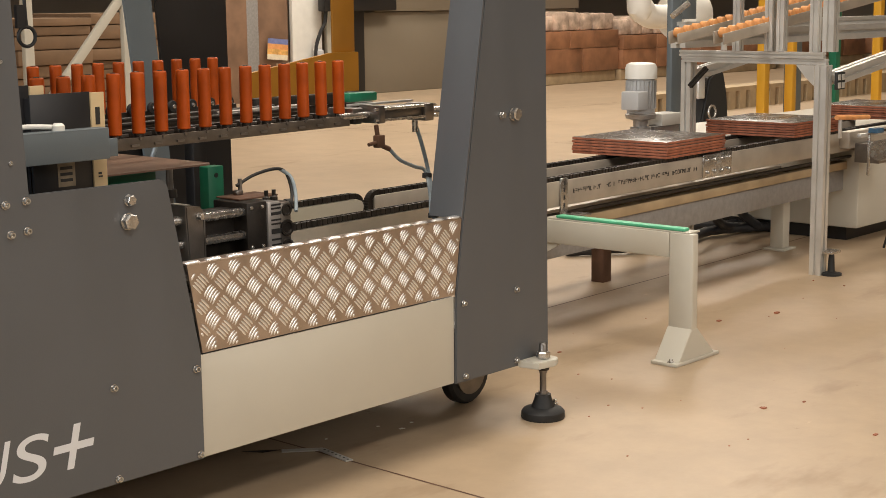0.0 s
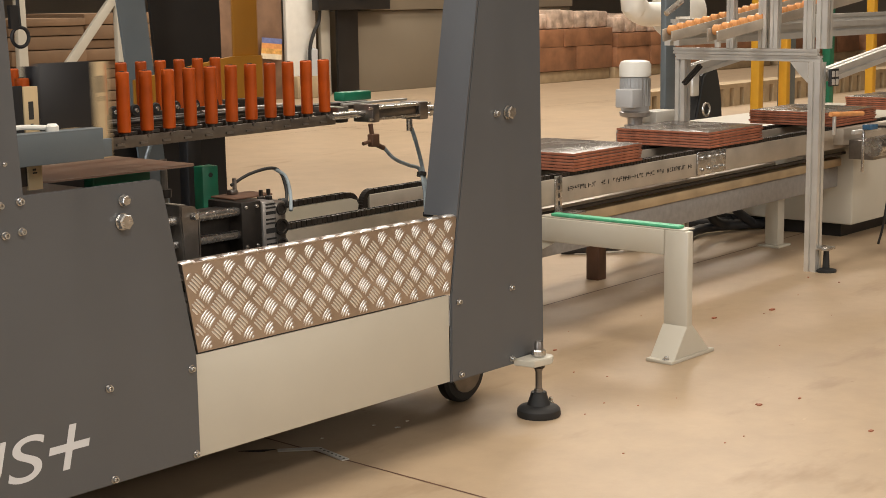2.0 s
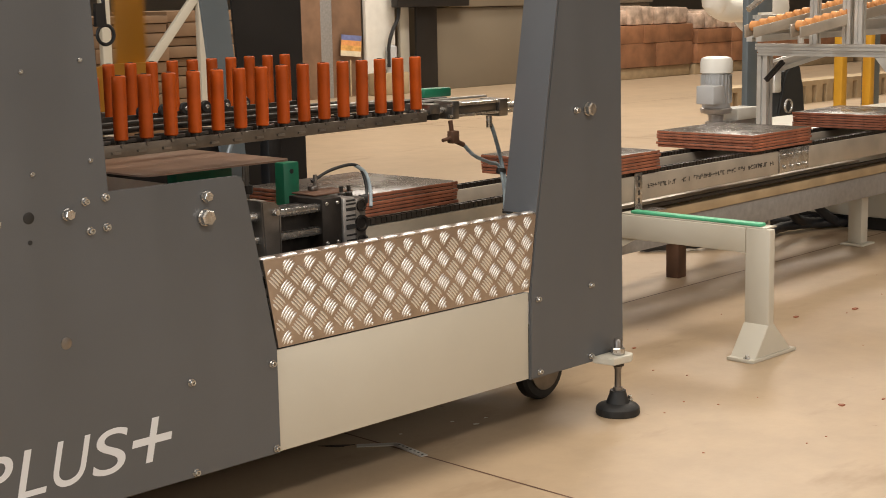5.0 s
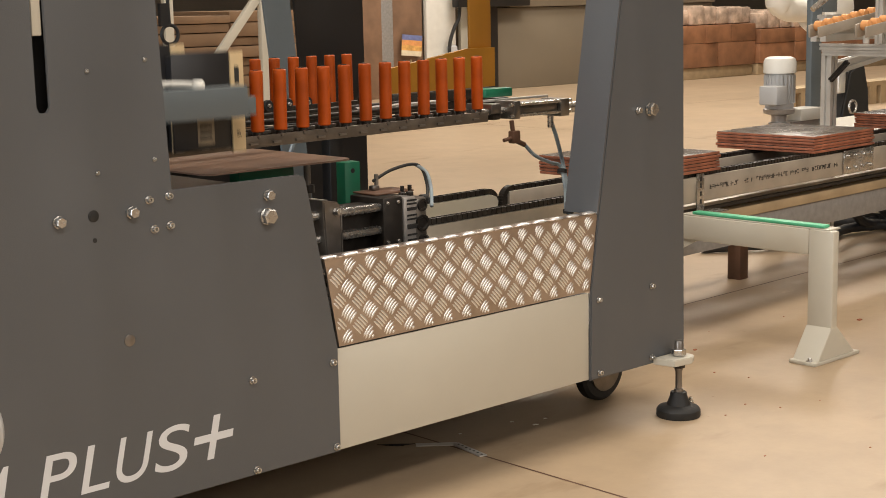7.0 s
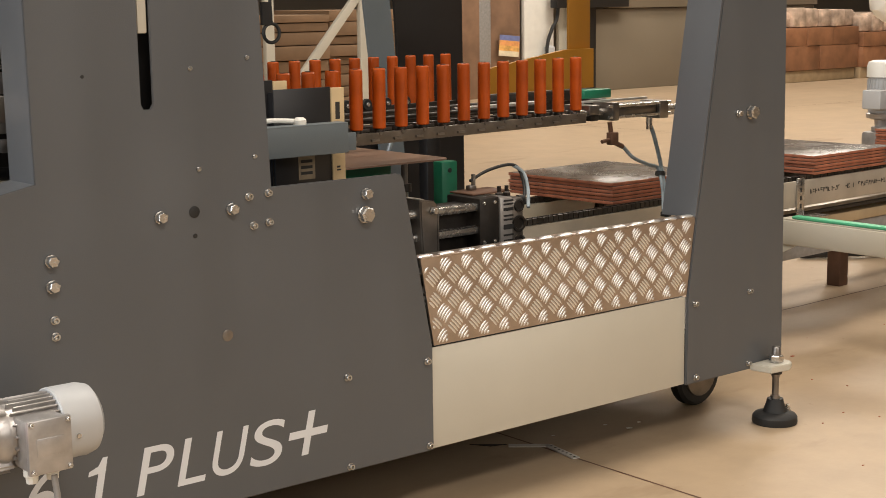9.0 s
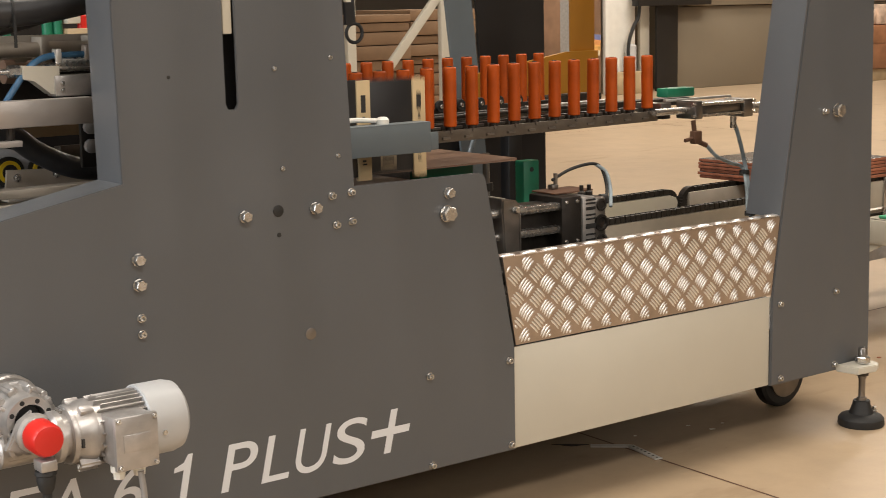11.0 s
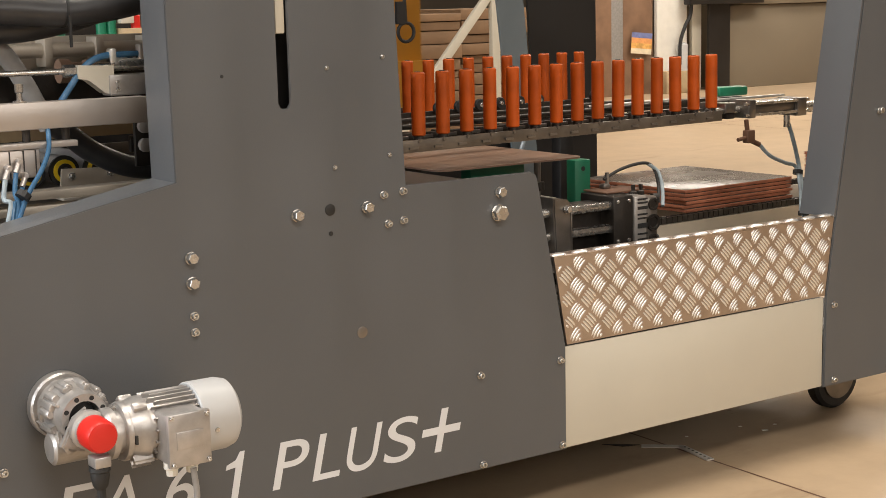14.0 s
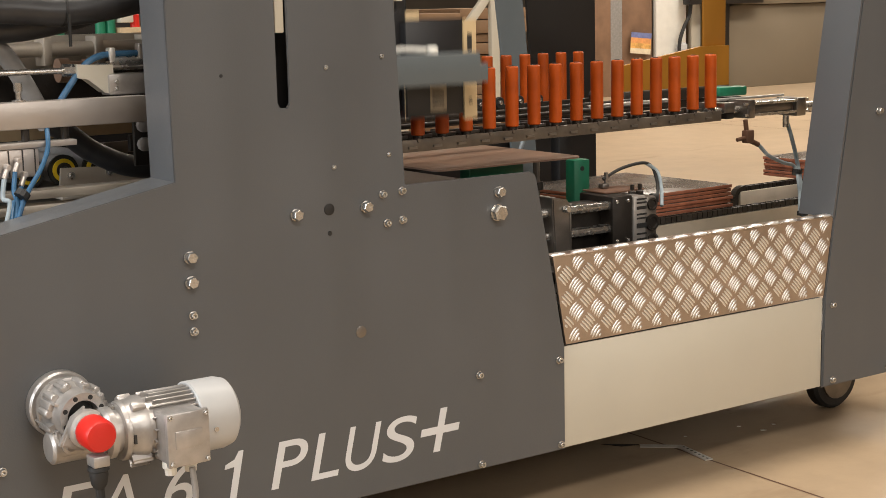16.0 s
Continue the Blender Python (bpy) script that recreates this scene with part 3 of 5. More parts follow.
    for k in range(4):
        for j in (0, 1):
            again("screw", SCREW, sp, pose(4.775 + k * 0.053, 2.892, 0.425 + j * 0.043))
    # stencilled print, unreadable, as bars
    bm = B()
    x = 3.93
    random.seed(11)
    while x < 4.72:
        w = random.uniform(0.008, 0.013)
        if random.random() < 0.84:
            z0 = 0.437 + random.uniform(-0.001, 0.001)
            for k in range(random.choice((2, 3, 3))):
                kind = random.random()
                if kind < 0.5:
                    u = random.choice((0, w * 0.7))
                    box(bm, x + u, x + u + 0.003, 2.8988, 2.8996, z0 + random.choice((0, 0.007)), z0 + 0.014)
                else:
                    v = random.choice((0, 0.006, 0.012))
                    box(bm, x, x + w * 0.85, 2.8988, 2.8996, z0 + v, z0 + v + 0.003)
        x += w + 0.004
    part("stencil_print", bm, INK, con, "row of small black stencilled marks", kind="stuff")
    # lower chain, timber and beams
    part("return_chain", box(B(), 3.12, 6.5, 2.915, 2.93, 0.368, 0.378), DULL, con)
    part("timber_bearer", box(B(), 3.9, 6.2, 2.935, 3.02, 0.316, 0.350, 0.003), TIMBER, con, "pale sawn timber bearer")
    part("lower_beam", box(B(), 3.10, 6.2, 2.95, 3.0, 0.225, 0.312, 0.003), GREYTUBE, con)
    part("lower_beam", box(B(), 3.10, 6.2, 3.25, 3.30, 0.225, 0.312, 0.003), RAIL, con)
    part("brown_leg", box(B(), 4.63, 4.685, 3.24, 3.295, 0, 0.24, 0.003), BROWNSTEEL, con, "brown painted square steel leg")
    leg = part("leg", box(B(), 5.69, 5.75, 3.04, 3.10, 0.008, 0.24, 0.004), CREAM, con)
    part("foot_plate", box(B(), 5.665, 5.775, 3.02, 3.12, 0, 0.008, 0.002), CREAM, leg)
    # small machine parts under the inner chain
    part("cream_tray", box(B(), 2.0, 3.1, 2.90, 3.14, 0.395, 0.402, 0.002), CREAM, con)
    part("timber_block", box(B(), 2.85, 3.18, 3.185, 3.24, 0.415, 0.485, 0.003), TIMBER, con)
    part("steel_channel", box(B(), 2.45, 3.12, 2.72, 2.84, 0.40, 0.43, 0.003), CREAM, con)
    con.matrix_basis = CONVEYOR_TURN
    return con


def build_bracket():
    br = thing("side_bracket", "cream painted steel outrigger bracket with a mint green strip", "bracket")
    x0, x1, y0, y1 = 3.752, 3.783, 2.360, 2.441
    part("leg", box(B(), x0, x1, y0, y1, 0.085, 0.3765, 0.004), CREAM, br)
    bm = B()
    prism(bm, [(3.684, 0.009), (3.878, 0.009), (x1 + 0.001, 0.098), (x0 - 0.001, 0.098)], y0 - 0.001, y1 + 0.001, "xz", 0.002)
    part("gusset", bm, CREAM, br)
    part("foot_plate", box(B(), 3.668, 3.90, y0 - 0.004, y1 + 0.004, 0, 0.010, 0.002), CREAM, br)
    again("screw", SCREW, br, pose(3.683, 2.384, 0.011, -90))
    part("washer", rod(B(), (3.683, 2.384, 0.0095), (3.683, 2.384, 0.012), 0.013, 16), ZINC, br)
    again("screw", SCREW, br, pose(3.886, 2.40, 0.011, -90))
    part("arm", box(B(), x0, x1, y1 + 0.0005, 2.985, 0.302, 0.3765, 0.004), CREAM, br)
    part("strip_seat", box(B(), x0 + 0.004, x1 + 0.03, 2.375, 2.90, 0.3768, 0.381, 0.001), CREAM, br)
    part("green_strip", box(B(), x0 + 0.006, x1 + 0.008, 2.395, 2.86, 0.3812, 0.391, 0.004), MINT, br, "mint green plastic wear strip")
    part("knee_brace", prism(B(), [(2.84, 0.302), (2.985, 0.302), (2.985, 0.235), (2.968, 0.235)], x0 + 0.006, x0 + 0.012, "yz"), CREAM, br)
    return br


# ---- tile stacks ----
def tile_mesh(name, w, d, h):
    bm = B()
    box(bm, 0, w, 0, d, 0, h, 0.0012)
    me = make_mesh(name, bm, TILESIDE)
    me.materials.append(TILETOP)
    for p in me.polygons:
        if p.normal.z > 0.9:
            p.material_index = 1
    return me


TILE = tile_mesh("tile", 0.414, 0.398, 0.0088)


def tile_stack(seed):
    """Six tiles, slightly askew; the origin is at the near bottom edge of the trailing side."""
    random.seed(seed)
    st = thing("tile_stack", "stack of six glazed terracotta floor tiles lying on the conveyor", "tile stack", "tile stacks on the conveyor")
    for k in range(6):
        again("tile", TILE, st, pose(-0.428 + random.uniform(-0.003, 0.003), 2.889 + random.uniform(-0.003, 0.003), 0.4972 + k * 0.0100, 0, 0, random.uniform(-0.4, 0.4)))
    return st


# ---- roller guide ----
def roller_mesh():
    bm = B()
    lathe(bm, (0, 0, 0), (0, 0, 1), [(0, 0.0125), (0.002, 0.0145), (0.1285, 0.0145), (0.131, 0.0125)], 20)
    return make_mesh("roller", bm, ORANGE)


BACK_X, BACK_Y = 2.7465, 3.223


def build_roller_guide():
    """Two rows of upright rollers, each on its own carrier."""
    me = roller_mesh()
    bm = B()
    lathe(bm, (0, 0, -0.012), (0, 0, 1), [(0, 0.011), (0.014, 0.011), (0.014, 0.007), (0.141, 0.007), (0.147, 0.006), (0.147, 0.003)], 12)
    pin = make_mesh("pin", bm, DULL)
    bm = B()
    box(bm, -0.011, 0.011, -0.004, 0.0, -0.0025, 0.0025)
    rod(bm, (0.016, -0.003, 0.014), (0.016, 0.001, 0.014), 0.004, 8)
    clip = make_mesh("clip", bm, STEEL)
    rows = []
    for y, x_end, label in ((2.735, 2.7147, "upright orange rollers in a row on an oily steel bar"), (BACK_Y, BACK_X, "upright orange rollers in a row across the brown sheet")):
        g = thing("roller_guide", label, "roller guide", "roller guides")
        bm = B()
        box(bm, 1.32, x_end + 0.02, y - 0.013, y + 0.013, 0.752, 0.766, 0.002)
        box(bm, 1.32, x_end + 0.02, y - 0.018, y - 0.013, 0.743, 0.768, 0.001)
        bar = part("roller_bar", bm, BAR, g, "oily steel carrier bar")
        for k in range(20):
            x = x_end - 0.066 * k
            again("clip", clip, bar, pose(x - 0.03, y - 0.0185, 0.752))
            again("roller", me, bar, pose(x, y, 0.7745, random.uniform(-0.5, 0.5), random.uniform(-0.5, 0.5), 37 * k))
            again("pin", pin, bar, pose(x, y, 0.772))
        rows.append(g)
    front, back = rows
    # skid plates, crank links, idler wheels and a bright shaft between the rows
    part("skid_bar", box(B(), 1.32, 2.70, 2.779, 2.791, 0.748, 0.776, 0.002), DULL, front)
    part("skid_bar", box(B(), 1.32, 2.70, 3.094, 3.106, 0.756, 0.790, 0.002), DULL, back)
    bm = B()
    for k in range(20):
        x = 2.69 - 0.066 * k
        box(bm, x - 0.040, x + 0.012, 2.752, 2.757, 0.767, 0.774, 0.001)
        lathe(bm, (x - 0.034, 2.755, 0.773), (x - 0.034, 2.755, 9), [(0, 0.006), (0.004, 0.006), (0.004, 0.0035), (0.009, 0.0035)], 8)
    part("link_plate", bm, STEEL, front, "worn steel link plates beside the rollers", kind="stuff")
    for k in range(13):
        x = 2.66 - 0.066 * k
        w = part("idler_wheel", lathe(B(), (x, 3.088, 0.797), (x, -9, 0.797), [(0, 0.006), (0, 0.0135), (0.002, 0.0145), (0.008, 0.0145), (0.010, 0.0135), (0.010, 0.008)], 16), RUBBER, back)
        part("hub", lathe(B(), (x, 3.0785, 0.797), (x, -9, 0.797), [(0, 0.0055), (0.004, 0.0055), (0.005, 0.003)], 10), ZINC, w)
    for y, r, x0, mt, g in ((2.86, 0.006, 1.32, DULL, front), (2.90, 0.009, 2.45, STEEL, front), (3.0, 0.006, 1.32, DULL, back)):
        part("guide_shaft", rod(B(), (x0, y, 0.782), (2.74, y, 0.782), r), mt, g)
    for k in range(14):
        x = 2.60 - 0.09 * k
        part("cross_tie", box(B(), x - 0.012, x + 0.012, 2.795, 2.90, 0.760, 0.768, 0.002), DULL, front)
    part("end_block", box(B(), 2.745, 2.785, 2.715, 2.80, 0.760, 0.785, 0.003), STEEL, front)
    part("end_clevis", box(B(), 2.76, 2.79, 2.722, 2.748, 0.744, 0.776, 0.003), DULL, front)
    return rows


# ---- fittings inside the machine ----
def build_piston():
    p = thing("air_cylinder", "steel pneumatic cylinder with clear air hoses beside the roller guide", "cylinder")
    part("end_cap", box(B(), 2.81, 2.835, 2.70, 2.77, 0.744, 0.790, 0.003), STEEL, p)
    part("end_cap", box(B(), 2.985, 3.02, 2.70, 2.77, 0.740, 0.786, 0.003), STEEL, p)
    bm = B()
    box(bm, 2.835, 2.985, 2.708, 2.762, 0.748, 0.784, 0.008)
    part("barrel", bm, STEEL, p)
    for z in (0.752, 0.780):
        part("tie_rod", rod(B(), (2.80, 2.704, z), (3.03, 2.704, z), 0.004, 10), ZINC, p)
    part("piston_rod", rod(B(), (2.70, 2.735, 0.766), (2.82, 2.735, 0.766), 0.009), ZINC, p)
    part("support_tube", rod(B(), (3.02, 2.735, 0.758), (3.5, 2.735, 0.758), 0.0145, 18), ZINC, p, "smooth steel support tube")
    part("sensor_box", box(B(), 2.80, 2.90, 2.79, 2.83, 0.795, 0.818, 0.004), GREEN, p, "green plastic sensor box")
    part("long_bar", box(B(), 2.78, 3.02, 2.775, 2.785, 0.786, 0.792, 0.001), ALU, p)
    part("elbow", rod(B(), (2.94, 2.695, 0.745), (2.94, 2.695, 0.715), 0.008, 10), ZINC, p)
    part("air_hose", hose(B(), [(2.94, 2.695, 0.735), (2.956, 2.69, 0.69), (2.975, 2.685, 0.62), (2.962, 2.66, 0.56), (2.936, 2.63, 0.50), (2.93, 2.60, 0.46)], 0.0055), CLEAR, p)
    part("air_hose", hose(B(), [(2.84, 2.695, 0.68), (2.875, 2.69, 0.648), (2.93, 2.69, 0.626), (2.965, 2.685, 0.612), (2.955, 2.66, 0.56), (2.925, 2.63, 0.50)], 0.0048), CLEAR, p)
    part("hose_tie", rod(B(), (2.972, 2.684, 0.604), (2.969, 2.682, 0.594), 0.013, 10), RUBBER, p)
    part("hose_tie", rod(B(), (2.934, 2.63, 0.508), (2.932, 2.628, 0.498), 0.014, 10), RUBBER, p)
    bm = B()
    rod(bm, (2.80, 2.70, 0.742), (2.805, 2.70, 0.712), 0.006, 10)
    box(bm, 2.797, 2.823, 2.69, 2.71, 0.684, 0.716, 0.003, None)
    rod(bm, (2.80, 2.70, 0.698), (2.772, 2.70, 0.694), 0.005, 10)
    rod(bm, (2.815, 2.70, 0.69), (2.842, 2.695, 0.678), 0.0065, 10)
    part("flow_valve", bm, BROWNSTEEL, p, "small brass flow control valve")
    return p


def build_clamp():
    c = thing("clamp_unit", "guided steel clamp cylinder with twin bright rods", "clamp")
    plate = part("end_plate", prism(B(), [(2.072, 0.455), (2.112, 0.455), (2.112, 0.612), (2.104, 0.622), (2.064, 0.628), (2.064, 0.60)], 2.55, 2.66, bev=0.003), STEEL, c, "worn steel end plate with rounded head")
    part("front_bracket", box(B(), 2.113, 2.117, 2.552, 2.60, 0.47, 0.610, 0.001), STEEL, plate)
    for z in (0.602, 0.498):
        again("screw", BOLT_SMALL, plate, pose(2.098, 2.549, z))
    for z in (0.594, 0.543):
        part("guide_rod", box(B(), 1.95, 2.262, 2.562, 2.588, z - 0.009, z + 0.009, 0.006), ZINC, c, "ground steel slide bar")
    part("rear_block", box(B(), 2.05, 2.262, 2.60, 2.65, 0.485, 0.60, 0.006), DULL, c)
    mid = part("mid_plate", box(B(), 2.238, 2.296, 2.556, 2.67, 0.497, 0.614, 0.003), DULL, c)
    for x in (2.25, 2.282):
        for z in (0.515, 0.603):
            again("screw", SCREW_TINY, mid, pose(x, 2.556, z))
    body = part("cylinder_body", box(B(), 2.297, 2.334, 2.553, 2.66, 0.490, 0.610, 0.003), CASTALU, c, "grooved grey aluminium cylinder body")
    for z0, h in ((0.498, 0.004), (0.508, 0.007), (0.523, 0.004), (0.538, 0.011), (0.558, 0.004), (0.567, 0.004), (0.580, 0.007), (0.593, 0.004), (0.601, 0.004)):
        part("groove", box(B(), 2.306, 2.335, 2.5515, 2.5545, z0, z0 + h), RUBBER, body)
    head = part("end_head", box(B(), 2.335, 2.374, 2.558, 2.65, 0.494, 0.606, 0.008), STEEL, c)
    for z, r in ((0.588, 0.014), (0.547, 0.019), (0.508, 0.013)):
        part("port", lathe(B(), (2.356, 2.5585, z), (2.356, -9, z), [(0, r), (0.005, r), (0.005, r * 0.72), (0.002, r * 0.6)], 16), DULL, head)
    for x in (2.335, 2.358):
        part("hose_nut", lathe(B(), (x, 2.60, 0.604), (x, 2.60, 9), [(0, 0.009), (0.01, 0.009), (0.013, 0.005), (0.026, 0.005)], 6), DULL, head)
    part("end_ring", rod(B(), (2.374, 2.605, 0.55), (2.384, 2.605, 0.55), 0.03, 24), DULL, head)
    for z in (0.598, 0.505):
        part("end_ring", rod(B(), (2.374, 2.58, z), (2.388, 2.58, z), 0.010, 16), RUBBER, head)
    part("top_plate", box(B(), 2.255, 2.372, 2.60, 2.68, 0.6145, 0.619, 0.002), BROWNSTEEL, c)
    part("valve_block", box(B(), 2.292, 2.312, 2.65, 2.668, 0.619, 0.630, 0.003), STEEL, c)
    bm = B()
    rod(bm, (2.31, 2.66, 0.622), (2.31, 2.66, 0.655), 0.005, 10)
    part("vent", bm, STEEL, c)
    part("air_hose", hose(B(), [(2.30, 2.66, 0.640), (2.355, 2.66, 0.660), (2.42, 2.66, 0.668), (2.452, 2.66, 0.655), (2.455, 2.645, 0.615), (2.43, 2.62, 0.58)], 0.0038), RUBBER, c)
    part("air_hose", hose(B(), [(2.435, 2.662, 0.666), (2.462, 2.655, 0.645), (2.462, 2.64, 0.61), (2.44, 2.615, 0.57)], 0.0045), CLEAR, c)
    part("link", box(B(), 2.372, 2.40, 2.60, 2.65, 0.44, 0.50, 0.004), BLUE, c)
    part("base_bar", box(B(), 1.9, 2.45, 2.53, 2.66, 0.425, 0.455, 0.003), DULL, c)
    part("base_rack", box(B(), 1.9, 2.45, 2.46, 2.52, 0.463, 0.49, 0.003), DULL, c)
    for k in range(9):
        again("screw", SCREW, c, pose(2.0 + 0.05 * k, 2.49, 0.4895, -90))
    return c


def build_sheet_table():
    """The thin worn plate under the rollers; it shifts with the guide."""
    t = thing("slide_sheet", "thin worn brown metal sheet with rounded corners under the rollers", "sheet")
    x0, x1, y0, y1, r = 1.93, 2.352, 2.785, 3.23, 0.03
    out = []
    for cx, cy, a0 in ((x1 - r, y0 + r, -90), (x1 - r, y1 - r, 0), (x0 + r, y1 - r, 90), (x0 + r, y0 + r, 180)):
        for k in range(7):
            a = radians(a0 + 15 * k)
            out.append((cx + r * math.cos(a), cy + r * math.sin(a)))
    part("plate", prism(B(), out, 0.676, 0.680, "xy"), SHEET, t)
    part("rib", box(B(), 1.95, 2.3, 2.98, 3.02, 0.655, 0.675, 0.002), DULL, t)
    return t


def build_green_guides():
    g = thing("green_guide", "upright dark green plastic guide block on the conveyor", "guide block")
    b = part("block", box(B(), 2.442, 2.492, 2.93, 2.965, 0.40, 0.652, 0.003), GREEN, g)
    for z in (0.63, 0.54, 0.45):
        part("counterbore", lathe(B(), (2.467, 2.931, z), (2.467, -9, z), [(0, 0.006), (0.0025, 0.006)], 12), RUBBER, b)
    g = thing("green_rest", "dark green plastic rest below the sheet", "rest block")
    part("block", box(B(), 2.10, 2.26, 2.90, 2.94, 0.635, 0.672, 0.003), GREEN, g)
    part("post", box(B(), 2.13, 2.16, 2.90, 2.93, 0.27, 0.635, 0.003), DULL, g)
    g = thing("lift_rod", "slim steel lift rod with a collar", "rod")
    part("shaft", rod(B(), (2.37, 2.99, 0.405), (2.37, 2.99, 0.674), 0.0085), STEEL, g)
    part("collar", rod(B(), (2.37, 2.99, 0.58), (2.37, 2.99, 0.60), 0.017), DULL, g)
    part("hose", hose(B(), [(2.33, 3.05, 0.41), (2.335, 3.05, 0.55), (2.35, 3.04, 0.65), (2.37, 3.03, 0.72)], 0.006), CLEAR, g)
    part("cream_plate", box(B(), 2.05, 2.40, 2.95, 3.10, 0.555, 0.562, 0.002), CREAM, g)


def build_arm():
    a = thing("pusher_arm", "blue-grey painted folded pusher arm holding the cartons", "arm")
    bm = B()
    box(bm, 1.36, 1.838, 2.495, 2.500, 0.751, 0.810, 0.0015)
    box(bm, 1.36, 1.838, 2.495, 2.53, 0.808, 0.812, 0.0015)
    part("plate", bm, BLUEGREY, a)
    part("tab", box(B(), 1.835, 1.872, 2.515, 2.521, 0.752, 0.788, 0.0015), BLUEGREY, a)
    part("knob", lathe(B(), (1.735, 2.515, 0.809), (1.735, 2.515, 9), [(0, 0.013), (0.012, 0.013), (0.017, 0.008)], 14), WHITE, a)
    part("hose", hose(B(), [(1.735, 2.52, 0.818), (1.68, 2.53, 0.822), (1.62, 2.53, 0.82), (1.55, 2.53, 0.83)], 0.005), WHITE, a)
    part("carrier", box(B(), 1.40, 1.46, 2.51, 2.55, 0.75, 1.75, 0.004), DARK, a)
    return a


def build_carton(label, w):
    c = thing("folded_carton", label, "carton", "cartons at the pusher")
    bm = B()
    box(bm, -w, -0.032, 0, 0.004, 0, 0.196, 0.0008)
    box(bm, -w, -w + 0.004, 0.004, 0.05, 0, 0.19, 0.0008)
    part("panel", bm, BLACKCARD, c, "glossy black printed panel")
    bm = B()
    box(bm, -0.032, 0, -0.004, 0.0045, -0.008, 0.194, 0.0008)
    edge = part("flap", bm, TANCARD, c, "bare tan cardboard flap")
    part("flap", box(B(), -0.004, 0, 0.0045, 0.07, 0.0, 0.15, 0.0008), TANCARD, c)
    for x0, x1, z0, z1 in ((-0.023, -0.012, 0.13, 0.165), (-0.02, -0.014, 0.112, 0.122), (-0.022, -0.014, 0.03, 0.034), (-0.022, -0.012, 0.024, 0.027)):
        part("print_bar", box(B(), x0, x1, -0.0048, -0.0042, z0, z1), INK, edge)
    lab = part("label_patch", box(B(), -0.115, -0.075, -0.0014, -0.0004, 0.012, 0.062), LABELTAN, c, "small dull tan printed label")
    for k in range(3):
        part("print_bar", box(B(), -0.11, -0.082, -0.0024, -0.0016, 0.022 + 0.012 * k, 0.028 + 0.012 * k), INK, lab)
    part("tan_band", box(B(), -w, -0.04, 0.006, 0.010, 0.0, 0.085), TANCARD, c)
    return c


def build_gantry():
    g = thing("yellow_pusher", "amber yellow painted travelling pusher behind the rollers", "pusher")
    part("mast", box(B(), -0.095, 0, 3.40, 3.408, 0.775, 1.9, 0.002), YELLOW, g)
    part("foot", prism(B(), [(-0.46, 0.775), (0, 0.775), (0, 0.895), (-0.12, 0.895), (-0.46, 0.845)], 3.385, 3.399), YELLOW, g)
    part("shoe", box(B(), -0.44, 0.0, 3.37, 3.42, 0.742, 0.772, 0.003), DULL, g)
    rail = thing("travel_rail", "dark steel travel rail behind the roller guide", "rail")
    part("bar", box(B(), 1.7, 3.5, 3.385, 3.43, 0.715, 0.738, 0.003), DULL, rail)
    part("post", box(B(), 2.78, 2.83, 3.40, 3.44, 0.27, 0.715, 0.003), DARK, rail)
    part("post", box(B(), 1.75, 1.80, 3.40, 3.44, 0.27, 0.715, 0.003), DARK, rail)
    return g


